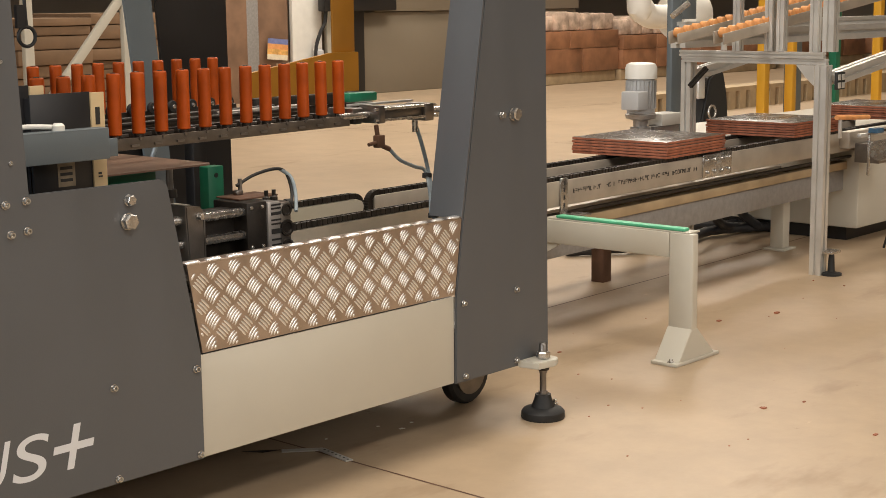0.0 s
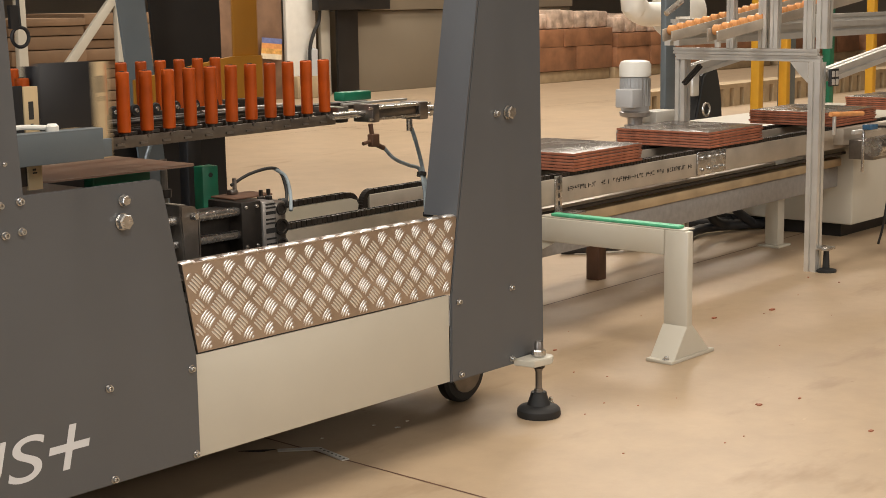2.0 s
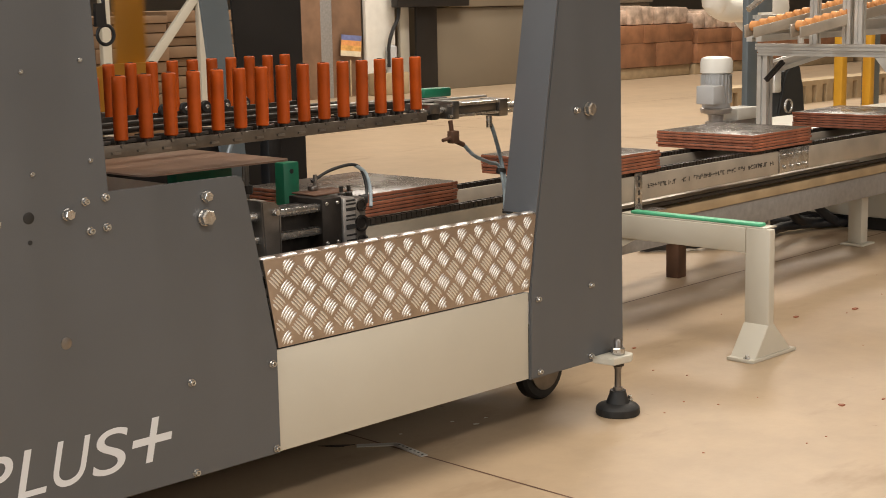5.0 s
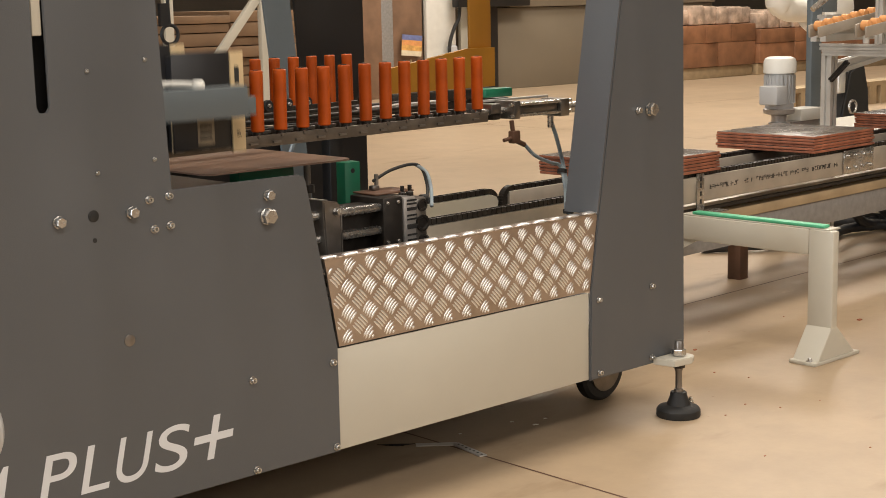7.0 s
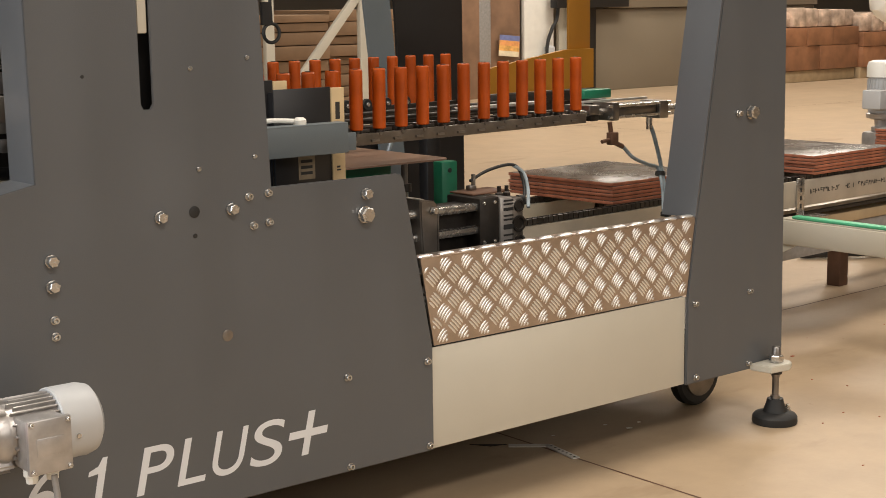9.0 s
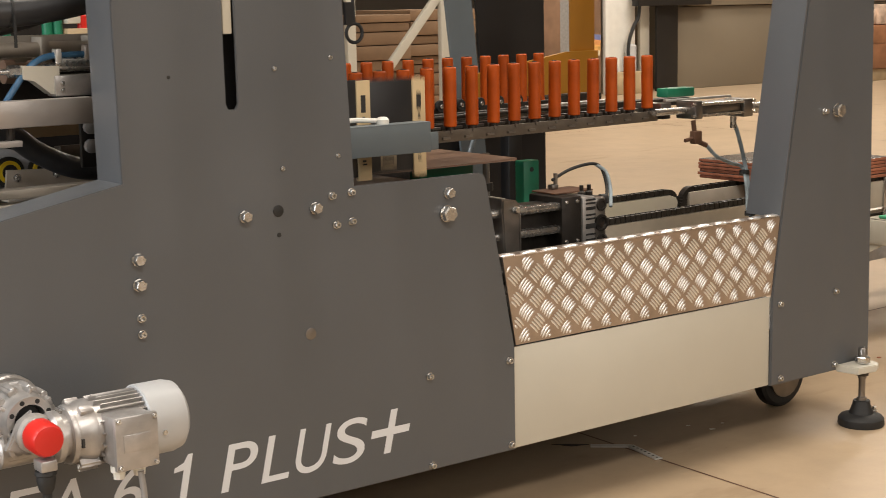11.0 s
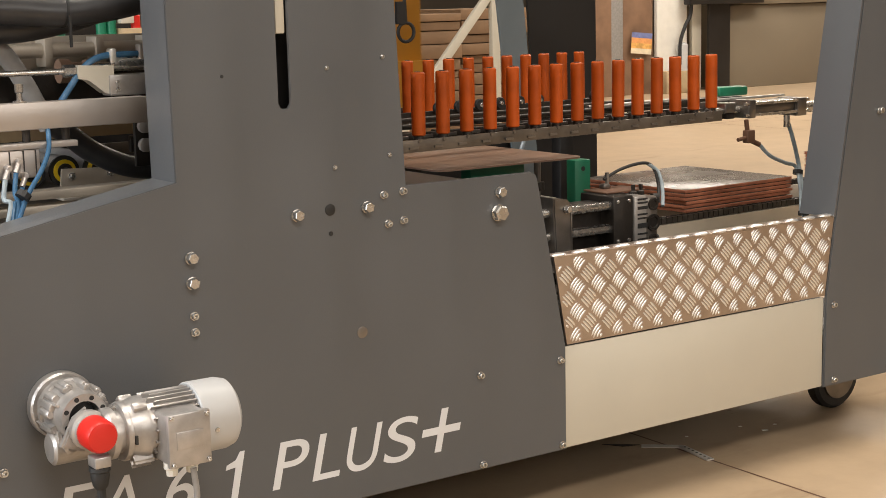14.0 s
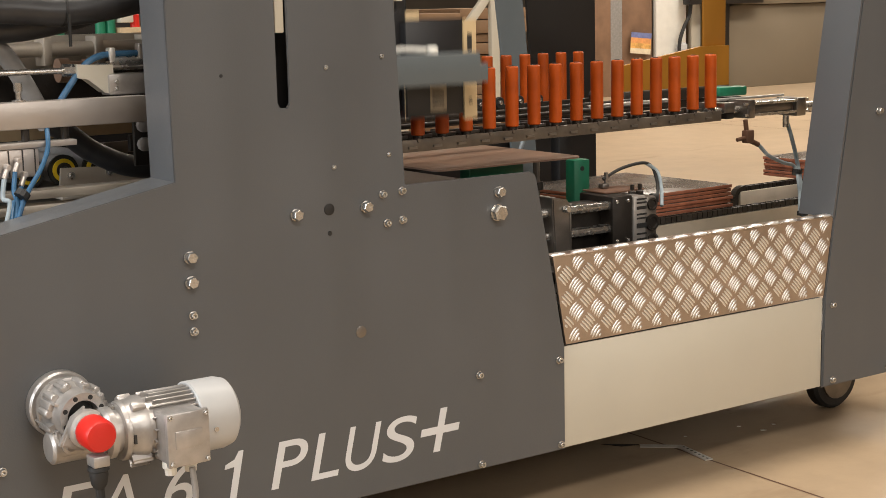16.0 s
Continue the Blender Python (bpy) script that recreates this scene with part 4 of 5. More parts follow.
def build_gearmotor():
    """Worm gearbox on the plate with a small motor lying along it."""
    m = thing("gear_motor", "silver worm gear motor with red plug on the side plate", "motor")
    gx, gz = 0.899, 0.421
    part("flange", lathe(B(), (gx - 0.012, Y0, gz), (gx - 0.012, -9, gz), [(0, 0.053), (0.003, 0.055), (0.020, 0.055), (0.024, 0.052), (0.024, 0.036)], 36), CASTALU, m)
    bm = B()
    lathe(bm, (gx - 0.012, Y0 - 0.02, gz), (gx - 0.012, -9, gz), [(0, 0.046), (0.045, 0.046), (0.052, 0.042), (0.078, 0.041), (0.09, 0.038), (0.09, 0.026), (0.07, 0.023)], 28)
    housing = part("gear_housing", bm, CASTALU, m, "ribbed cast aluminium gear housing")
    part("bore", lathe(B(), (gx - 0.012, Y0 - 0.094, gz), (gx - 0.012, -9, gz), [(0, 0.0225), (0.0015, 0.0225)], 24), RUBBER, housing)
    for k in range(8):
        a = radians(22 + 45 * k)
        part("rib", box(B(), -0.006, 0.006, Y0 - 0.085, Y0 - 0.03, 0.040, 0.050, 0.002, Matrix.Translation((gx - 0.012, 0, gz)) @ pose(0, 0, 0, 0, math.degrees(a), 0)), CASTALU, housing)
        part("screw_hole", lathe(B(), (gx - 0.012 + 0.032 * math.cos(a), Y0 - 0.1085, gz + 0.032 * math.sin(a)), (gx - 0.012 + 0.032 * math.cos(a), -9, gz + 0.032 * math.sin(a)), [(0, 0.004), (0.002, 0.004)], 10), RUBBER, housing)
    part("housing_rim", lathe(B(), (gx - 0.012, Y0 - 0.040, gz), (gx - 0.012, -9, gz), [(0, 0.044), (0.0, 0.0505), (0.008, 0.0505), (0.01, 0.044)], 32), CASTALU, housing)
    for k in range(11):
        a = radians(8 + 33 * k)
        bx, bz = gx - 0.012 + 0.0455 * math.cos(a), gz + 0.0455 * math.sin(a)
        part("lug", lathe(B(), (bx, Y0 - 0.05, bz), (bx, -9, bz), [(0, 0.0075), (0.03, 0.0075), (0.033, 0.0055), (0.033, 0.0028)], 10), CASTALU, housing)
    for k, (dy, r) in enumerate(((0.030, 0.0475), (0.037, 0.0475), (0.060, 0.0435), (0.068, 0.0425))):
        part("cast_ring", lathe(B(), (gx - 0.012, Y0 - dy, gz), (gx - 0.012, -9, gz), [(0, r - 0.004), (0, r), (0.003, r), (0.003, r - 0.004)], 32), CASTALU, housing)
    for a in (10, 55, 100, 150, 200, 300):
        part("cast_web", box(B(), -0.0025, 0.0025, Y0 - 0.098, Y0 - 0.028, 0.036, 0.0485, 0.001, Matrix.Translation((gx - 0.012, 0, gz)) @ pose(0, 0, 0, 0, a, 0)), CASTALU, housing)
    part("drain_boss", lathe(B(), (gx - 0.035, Y0 - 0.098, gz - 0.045), (gx - 0.035, -9, gz - 0.05), [(0, 0.012), (0.008, 0.012), (0.010, 0.007), (0.014, 0.007)], 12), CASTALU, housing)
    part("worm_web", prism(B(), [(gx - 0.05, gz - 0.065), (gx + 0.03, gz - 0.065), (gx + 0.036, gz - 0.02), (gx - 0.052, gz - 0.02)], Y0 - 0.10, Y0 - 0.05, bev=0.004), CASTALU, housing)
    part("worm_case", lathe(B(), (gx - 0.06, Y0 - 0.075, gz - 0.05), (9, Y0 - 0.075, gz - 0.05), [(0, 0.022), (0.004, 0.027), (0.10, 0.027), (0.11, 0.024)], 20), CASTALU, m)
    ax, az = Y0 - 0.135, 0.396
    gx -= 0.027
    p = lambda s: (gx + s, ax, az)
    part("motor_flange", lathe(B(), p(0.055), (9, ax, az), [(0.002, 0.030), (0.002, 0.0455), (0.006, 0.0475), (0.010, 0.0475), (0.011, 0.0455), (0.020, 0.048), (0.034, 0.0515), (0.040, 0.0515), (0.041, 0.047)], 36), CASTALU, m)
    for a in (35, 145, 215, 325):
        part("flange_lug", box(B(), gx + 0.070, gx + 0.094, -0.008, 0.008, 0.046, 0.057, 0.004, Matrix.Translation((0, ax, az)) @ pose(0, 0, 0, a, 0, 0)), CASTALU, m)
    part("vent_slot", box(B(), gx + 0.066, gx + 0.070, ax - 0.0496, ax - 0.044, az - 0.012, az + 0.002), INK, m)
    body = part("motor_body", lathe(B(), p(0.085), (9, ax, az), [(0, 0.042), (0.01, 0.047), (0.10, 0.047), (0.105, 0.045)], 28), CASTALU, m)
    for k in range(34):
        a = radians(k * 360 / 34)
        if 190 < math.degrees(a) % 360 < 330:
            continue
        part("fin", box(B(), gx + 0.10 + 0.008 * (k % 2), gx + 0.185, ax - 0.0013, ax + 0.0013, az + 0.045, az + 0.0545, 0.0006, Matrix.Translation((0, ax, az)) @ pose(0, 0, 0, math.degrees(a), 0, 0) @ Matrix.Translation((0, -ax, -az))), CASTALU, body)
    fan = part("fan_cover", lathe(B(), p(0.178), (9, ax, az), [(0, 0.0565), (0.002, 0.059), (0.052, 0.059), (0.066, 0.055), (0.074, 0.044), (0.076, 0.02)], 32), COOLWHITE, m, "rounded grey-white fan cover")
    part("screw", lathe(B(), (gx + 0.20, ax - 0.058, az - 0.01), (gx + 0.20, -9, az - 0.01), [(0, 0.004), (0.003, 0.004)], 10), ZINC, fan)
    tb = part("terminal_box", box(B(), gx + 0.104, gx + 0.170, ax - 0.082, ax - 0.03, az - 0.046, az + 0.034, 0.005), CASTALU, m, "square cast terminal box")
    part("lid", box(B(), gx + 0.101, gx + 0.173, ax - 0.092, ax - 0.082, az - 0.049, az + 0.037, 0.003), CASTALU, tb)
    part("lid_rim", box(B(), gx + 0.114, gx + 0.160, ax - 0.0935, ax - 0.0915, az - 0.020, az + 0.008, 0.001), CASTALU, tb)
    for x in (0.107, 0.167):
        for z in (-0.043, 0.031):
            again("screw", SCREW_TINY, tb, pose(gx + x, ax - 0.092, az + z))
    for x in (0.118, 0.152):
        part("cable_gland", lathe(B(), (gx + x, ax - 0.06, az - 0.046), (gx + x, ax - 0.06, -9), [(0, 0.013), (0.01, 0.013), (0.012, 0.010), (0.022, 0.009)], 10), WHITE, tb)
    part("motor_cable", hose(B(), [(gx + 0.15, ax - 0.07, az - 0.06), (gx + 0.152, ax - 0.07, az - 0.12), (gx + 0.14, ax - 0.03, az - 0.2), (gx + 0.10, ax, 0.012), (gx - 0.2, ax, 0.012)], 0.005), GREYTUBE, m)
    part("plug_bracket", lathe(B(), (gx + 0.012, Y0 - 0.118, gz - 0.014), (gx + 0.010, -9, gz - 0.10), [(0, 0.024), (0.008, 0.031), (0.020, 0.031), (0.024, 0.027), (0.032, 0.027)], 24), CASTALU, m)
    part("bracket_ear", prism(B(), [(gx - 0.032, gz - 0.036), (gx + 0.006, gz - 0.05), (gx + 0.012, gz + 0.02), (gx - 0.01, gz + 0.006)], Y0 - 0.128, Y0 - 0.114, bev=0.003), CASTALU, m)
    for dx, dz in ((-0.022, -0.024), (0.046, 0.010), (0.044, -0.04), (0.050, -0.015)):
        part("stud_nut", lathe(B(), (gx + 0.012 + dx, Y0 - 0.115, gz + dz), (gx + 0.012 + dx, -9, gz + dz), [(0, 0.0075), (0.016, 0.0075), (0.018, 0.005)], 6), ZINC, m)
    part("coupling", lathe(B(), (gx + 0.030, ax, az), (9, ax, az), [(0, 0.036), (0.006, 0.041), (0.016, 0.041), (0.018, 0.034), (0.028, 0.034)], 28), CASTALU, m)
    cap = part("red_cap", lathe(B(), (gx + 0.012, Y0 - 0.148, gz - 0.014), (gx - 0.002, -9, gz - 0.3), [(0, 0.027), (0.032, 0.0265), (0.039, 0.023), (0.041, 0.016)], 26), RED, m, "bright red round plug cap")
    part("plug_collar", box(B(), gx - 0.002, gx + 0.025, Y0 - 0.184, Y0 - 0.152, gz - 0.064, gz - 0.046, 0.003), CASTALU, cap)
    part("plug_nut", lathe(B(), (gx + 0.011, Y0 - 0.168, gz - 0.064), (gx + 0.011, Y0 - 0.168, -9), [(0, 0.016), (0.006, 0.017), (0.008, 0.014), (0.014, 0.015), (0.03, 0.012), (0.036, 0.008)], 18), RUBBER, cap)
    part("plug_cable", hose(B(), [(gx + 0.011, Y0 - 0.168, gz - 0.09), (gx + 0.012, Y0 - 0.168, gz - 0.16), (gx + 0.01, Y0 - 0.15, 0.18), (gx - 0.02, Y0 - 0.12, 0.03), (gx - 0.2, Y0 - 0.1, 0.012)], 0.007), RUBBER, m)
    return m


def build_window_interior():
    """What shows through the open part of the side plate."""
    u = thing("infeed_unit", "infeed unit with aluminium bar, air hoses and grey rollers", "machine unit")
    part("front_bar", box(B(), 0.5, 1.147, 2.55, 2.58, 0.850, 0.896, 0.002), BRUSHED, u, "broad brushed aluminium bar")
    part("small_bar", box(B(), 0.5, 1.011, 2.54, 2.57, 0.819, 0.829, 0.001), BRUSHED, u)
    for x in (0.93, 1.0):
        part("stud", rod(B(), (x, 2.565, 0.825), (x, 2.565, 0.853), 0.007, 10), DULL, u)
    br = part("cream_bracket", prism(B(), [(1.039, 0.953), (1.105, 0.950), (1.105, 0.900), (1.088, 0.902), (1.058, 0.926), (1.039, 0.930)], 2.59, 2.62), CREAM, u, "cream painted cylinder bracket")
    cyl = part("flat_cylinder", box(B(), 1.094, 1.20, 2.585, 2.625, 0.897, 0.934, 0.003), CASTALU, u)
    for z in (0.908, 0.920):
        again("screw", SCREW_TINY, cyl, pose(1.108, 2.585, z))
    part("stroke_tube", rod(B(), (1.08, 2.61, 0.947), (1.2, 2.61, 0.947), 0.008, 12), ZINC, u)
    part("push_rod", rod(B(), (0.5, 2.605, 0.945), (1.04, 2.605, 0.943), 0.005, 12), ZINC, u)
    part("lock_nut", rod(B(), (1.018, 2.605, 0.9435), (1.038, 2.605, 0.9435), 0.011, 6), ZINC, u)
    part("tee", box(B(), 1.10, 1.112, 2.59, 2.61, 0.953, 0.980, 0.003), ALU, u)
    part("adjuster", lathe(B(), (0.923, 2.565, 0.896), (0.923, 2.565, 9), [(0, 0.012), (0.003, 0.012), (0.003, 0.005), (0.016, 0.005), (0.018, 0.0075), (0.032, 0.0075)], 10), ZINC, u)
    part("blue_hose", hose(B(), [(1.20, 2.60, 0.968), (1.13, 2.60, 0.969), (1.085, 2.60, 0.966), (1.055, 2.60, 0.95), (1.03, 2.60, 0.92), (1.0, 2.60, 0.88)], 0.0058), BLUE, u)
    part("blue_hose", hose(B(), [(0.965, 2.555, 0.85), (0.955, 2.53, 0.818), (0.935, 2.515, 0.785), (0.905, 2.50, 0.75), (0.885, 2.49, 0.715), (0.865, 2.48, 0.66)], 0.0042), BLUE, u)
    part("hose_tie", rod(B(), (0.897, 2.495, 0.752), (0.890, 2.493, 0.744), 0.0125, 10), RUBBER, u)
    manifold = part("valve_block", box(B(), 0.84, 0.945, 2.545, 2.575, 0.770, 0.8185, 0.003), BRUSHED, u, "small brushed valve block")
    for x in (0.868, 0.892, 0.916, 0.937):
        part("seam", box(B(), x - 0.001, x + 0.001, 2.5435, 2.5455, 0.772, 0.817), INK, manifold)
    for x, z in ((0.905, 0.800), (0.914, 0.776), (0.886, 0.790)):
        e = part("elbow_fitting", lathe(B(), (x, 2.545, z), (x, -9, z), [(0, 0.006), (0.012, 0.006), (0.016, 0.004)], 12), BRUSHED, u)
        part("barb", rod(B(), (x, 2.535, z), (x - 0.010, 2.528, z - 0.018), 0.0048, 12), BRUSHED, e)
    for k, (x, z) in enumerate(((0.895, 0.782), (0.904, 0.757), (0.876, 0.772))):
        part("blue_hose", hose(B(), [(x, 2.527, z), (x - 0.008, 2.515, z - 0.03), (0.886 - 0.006 * k, 2.50, 0.735), (0.876 - 0.007 * k, 2.49, 0.70), (0.868 - 0.008 * k, 2.48, 0.66)], 0.0042), BLUE if k < 2 else CLEAR, u)
    for z in (0.716, 0.690):
        part("lower_rail", box(B(), 0.5, 1.6, 2.66, 2.70, z, z + 0.016, 0.002), RAIL, u)
    for z in (0.80, 0.835):
        part("bolt_head", lathe(B(), (1.185, 2.66, z), (1.185, -9, z), [(0, 0.013), (0.01, 0.013), (0.012, 0.008)], 10), CASTALU, u)
    part("bolt_bracket", box(B(), 1.17, 1.25, 2.665, 2.675, 0.76, 0.86, 0.002), DULL, u)
    part("clamp_ring", lathe(B(), (1.10, 2.60, 0.9535), (99, 2.60, 0.9535), [(0, 0.009), (0.012, 0.011), (0.10, 0.011)], 16), ZINC, u)
    part("tee", box(B(), 1.155, 1.168, 2.59, 2.61, 0.958, 0.986, 0.003), BRUSHED, u)
    part("support_block", box(B(), 0.90, 0.93, 2.86, 2.90, 0.985, 1.03, 0.003), RAIL, u)
    part("amber_strip", box(B(), 0.5, 1.30, 2.97, 2.975, 0.795, 0.870, 0.001), TIMBER, u, "pale brown board behind the bar")
    bm = B()
    box(bm, 0.6, 1.7, 2.84, 2.87, 0.93, 1.0, 0.002)
    part("back_plate", bm, RAIL, u)
    part("cross_shaft", rod(B(), (0.6, 2.80, 0.978), (1.6, 2.80, 0.972), 0.014, 16), RAIL, u)
    for x in (1.06, 1.16, 1.26):
        part("shaft_bracket", box(B(), x - 0.008, x + 0.008, 2.78, 2.83, 0.945, 0.998, 0.002), RAIL, u)
    part("yellow_wheel", lathe(B(), (1.06, 2.74, 0.938), (1.3, 2.74, 0.936), [(0, 0.012), (0, 0.022), (0.02, 0.022), (0.02, 0.016), (0.05, 0.016), (0.05, 0.02), (0.07, 0.02)], 20), SHEET, u)
    part("steel_web", box(B(), 0.6, 1.7, 2.76, 2.765, 0.88, 0.935), DULL, u)
    part("floor_plate", box(B(), 0.5, 1.9, 2.60, 3.3, 0.668, 0.676), STEEL, u)
    side = part("roller_bracket", prism(B(), [(1.108, 0.690), (1.30, 0.690), (1.30, 0.735), (1.115, 0.742)], 2.90, 2.905, bev=0.001), RAIL, u, "folded steel roller bracket")
    part("bracket_lip", box(B(), 1.10, 1.30, 2.86, 2.90, 0.684, 0.690, 0.001), RAIL, side)
    for x, z in ((1.135, 0.726), (1.215, 0.727), (1.145, 0.70), (1.275, 0.70)):
        again("screw", SCREW, side, pose(x, 2.90, z))
    for x in (0.975, 1.055, 1.125, 1.195):
        r = part("grey_roller", rod(B(), (x + 0.005, 2.93, 0.735), (x + 0.005, 3.4, 0.735), 0.028, 22), GREYTUBE, u, "grey sleeved roller")
        part("roller_cap", lathe(B(), (x + 0.005, 2.931, 0.735), (x + 0.005, -9, 0.735), [(0, 0.031), (0.006, 0.031), (0.006, 0.026)], 22), RUBBER, r)
        part("yellow_ring", lathe(B(), (x + 0.005, 2.926, 0.735), (x + 0.005, -9, 0.735), [(0, 0.023), (0.004, 0.023), (0.004, 0.016)], 22), BRIGHTYELLOW, r)
        part("axle_end", lathe(B(), (x + 0.005, 2.924, 0.735), (x + 0.005, -9, 0.735), [(0, 0.0155), (0.005, 0.0155), (0.005, 0.008), (0.012, 0.007)], 16), DULL, r)
    part("amber_box", box(B(), 1.10, 1.24, 2.98, 3.1, 0.80, 0.852, 0.003), YELLOW, u)
    # sheet added behind the rollers; its near-black holds the shade inside
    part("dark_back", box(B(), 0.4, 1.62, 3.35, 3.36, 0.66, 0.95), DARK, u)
    for pts, r, mt, nm in (([(0.6, 2.58, 1.05), (0.9, 2.60, 1.052), (1.03, 2.60, 1.045), (1.17, 2.60, 1.066), (1.3, 2.6, 1.11)], 0.026, HOSE, "thick_hose"),
                           ([(0.6, 2.66, 1.02), (0.9, 2.66, 1.015), (1.04, 2.66, 1.03), (1.2, 2.66, 1.075)], 0.024, HOSE, "thick_hose"),
                           ([(1.03, 2.72, 0.85), (1.08, 2.74, 0.815), (1.12, 2.75, 0.786), (1.18, 2.75, 0.757), (1.24, 2.75, 0.746), (1.34, 2.75, 0.745)], 0.021, HOSE, "thick_hose"),
                           ([(0.88, 2.70, 1.03), (0.944, 2.70, 0.978), (0.976, 2.70, 0.931), (1.0, 2.70, 0.885), (1.02, 2.70, 0.84)], 0.017, GREYTUBE, "grey_hose")):
        part(nm, hose(B(), pts, r, 16, 10), mt, u)
    part("hose_clip", rod(B(), (1.02, 2.60, 1.046), (1.024, 2.60, 1.0455), 0.028, 16), RUBBER, u)
    part("hose_strap", box(B(), 1.019, 1.023, 2.565, 2.57, 0.985, 1.04), RUBBER, u)
    loop = thing("hanging_cable", "thin black cable hanging in a loop", "cable")
    pts = [(1.925, 2.9, 1.9), (1.925, 2.9, 1.3), (1.928, 2.9, 1.06), (1.930, 2.9, 1.005)]
    part("cable", hose(B(), pts, 0.004, 8), RUBBER, loop)
    ring = [(1.930 + 0.021 * math.cos(radians(a)), 2.9, 0.982 + 0.021 * math.sin(radians(a))) for a in range(90, 451, 30)]
    part("coil", hose(B(), ring, 0.004, 8, 4), RUBBER, loop)
    part("clip", box(B(), 1.905, 1.925, 2.895, 2.905, 1.0, 1.05), DARK, loop)


# ---- outfeed line beyond the conveyor ----
def profile_bar(bm, p, q, w=0.045):
    """Slotted aluminium profile: four corner ribs round a recessed core."""
    p, q = Vector(p), Vector(q)
    d = q - p
    m = Matrix.Translation(p) @ d.to_track_quat("Z", "Y").to_matrix().to_4x4()
    h, g, c = w / 2, w * 0.12, w * 0.26
    outline = []
    for k in range(4):
        for a, b in ((h, -h), (h, -g), (c, -g), (c, g), (h, g)):
            co, si = ((1, 0), (0, 1), (-1, 0), (0, -1))[k]
            outline.append((a * co - b * si, a * si + b * co))
    prism(bm, outline, 0, d.length, "xy")
    for v in bm.verts:
        v.co = m @ v.co
    return bm


def build_gate():
    g = thing("aluminium_gate", "slotted aluminium profile gate frame over the conveyor", "frame")
    part("post", profile_bar(B(), (5.27, 2.752, 0.0), (5.27, 2.752, 0.796), 0.048), ALU, g)
    part("post", profile_bar(B(), (5.30, 3.36, 0.0), (5.30, 3.36, 0.796)), ALU, g)
    part("post", profile_bar(B(), (5.305, 2.745, 0.845), (5.305, 2.745, 1.4), 0.045), ALU, g)
    part("top_beam", profile_bar(B(), (5.262, 2.745, 0.832), (5.285, 3.39, 0.832), 0.024), ALU, g)
    part("lower_beam", profile_bar(B(), (5.268, 2.735, 0.808), (5.285, 3.38, 0.808), 0.022), ALU, g)
    for y0, y1 in ((3.335, 3.26),):
        part("corner_brace", profile_bar(B(), (5.27, y0, 0.70), (5.27, y1, 0.775), 0.018), DULL, g)
    part("corner_plate", prism(B(), [(2.776, 0.796), (2.85, 0.796), (2.81, 0.75), (2.776, 0.72)], 5.24, 5.244, "yz"), ALU, g)
    part("diagonal", profile_bar(B(), (5.31, 2.735, 0.745), (6.5, 2.735, 0.90), 0.05), ALU, g)
    part("diagonal", profile_bar(B(), (5.33, 3.36, 0.745), (5.75, 3.36, 0.80), 0.045), ALU, g)
    cl = part("end_block", box(B(), 5.28, 5.345, 2.70, 2.712, 0.705, 0.77, 0.002), RUBBER, g)
    for x in (5.285, 5.315):
        for z in (0.71, 0.74):
            part("end_face", box(B(), x, x + 0.022, 2.697, 2.70, z, z + 0.022, 0.002), ALU, cl)
    for k, y in enumerate((2.79, 2.93, 2.98, 3.12)):
        part("riser", profile_bar(B(), (5.27, y, 0.845), (5.27, y, 1.25), 0.032), ALU, g)
    part("cross_rail", profile_bar(B(), (5.31, 3.42, 0.885), (8.6, 3.42, 0.885), 0.07), ALU, g)
    part("cross_rail", profile_bar(B(), (5.33, 3.42, 0.935), (8.6, 3.42, 0.935), 0.04), ALU, g)
    part("foot", lathe(B(), (5.29, 2.705, 0), (5.29, 2.705, 9), [(0, 0.04), (0.008, 0.04), (0.014, 0.014), (0.09, 0.010)], 20), RUBBER, g)
    part("foot_stem", box(B(), 5.255, 5.325, 2.685, 2.745, 0.085, 0.095, 0.001), ZINC, g)
    return g


def build_incline():
    g = thing("incline_conveyor", "small inclined roller conveyor with pale orange rollers", "roller conveyor")
    me = make_mesh("roller", lathe(B(), (0, 0, 0), (0, 1, 0), [(0, 0.014), (0.003, 0.019), (0.03, 0.019), (0.033, 0.014)], 16), PALEORANGE)
    for y, x0, x1, z0 in ((2.98, 4.95, 6.3, 0.918), (3.22, 5.02, 6.3, 0.915)):
        ang = math.degrees(math.atan2(0.118, 1.0))
        bm = B()
        m = pose(x0, y, z0, 0, -ang, 0)
        box(bm, -0.03, x1 - x0, 0.034, 0.040, -0.035, 0.012, 0.001, m)
        box(bm, -0.03, x1 - x0, -0.006, 0.0, -0.035, 0.004, 0.001, m)
        rail = part("side_rail", bm, RAIL, g)
        n = int((x1 - x0) / 0.062)
        for k in range(n):
            again("roller", me, rail, m @ pose(0.01 + k * 0.062, 0, 0.004))
    part("strut", rod(B(), (5.05, 3.05, 0.855), (5.05, 3.05, 0.91), 0.012, 10), ALU, g)
    part("clamp_lever", rod(B(), (5.08, 3.3, 0.98), (5.16, 3.28, 1.03), 0.012, 10), ZINC, g)
    return g


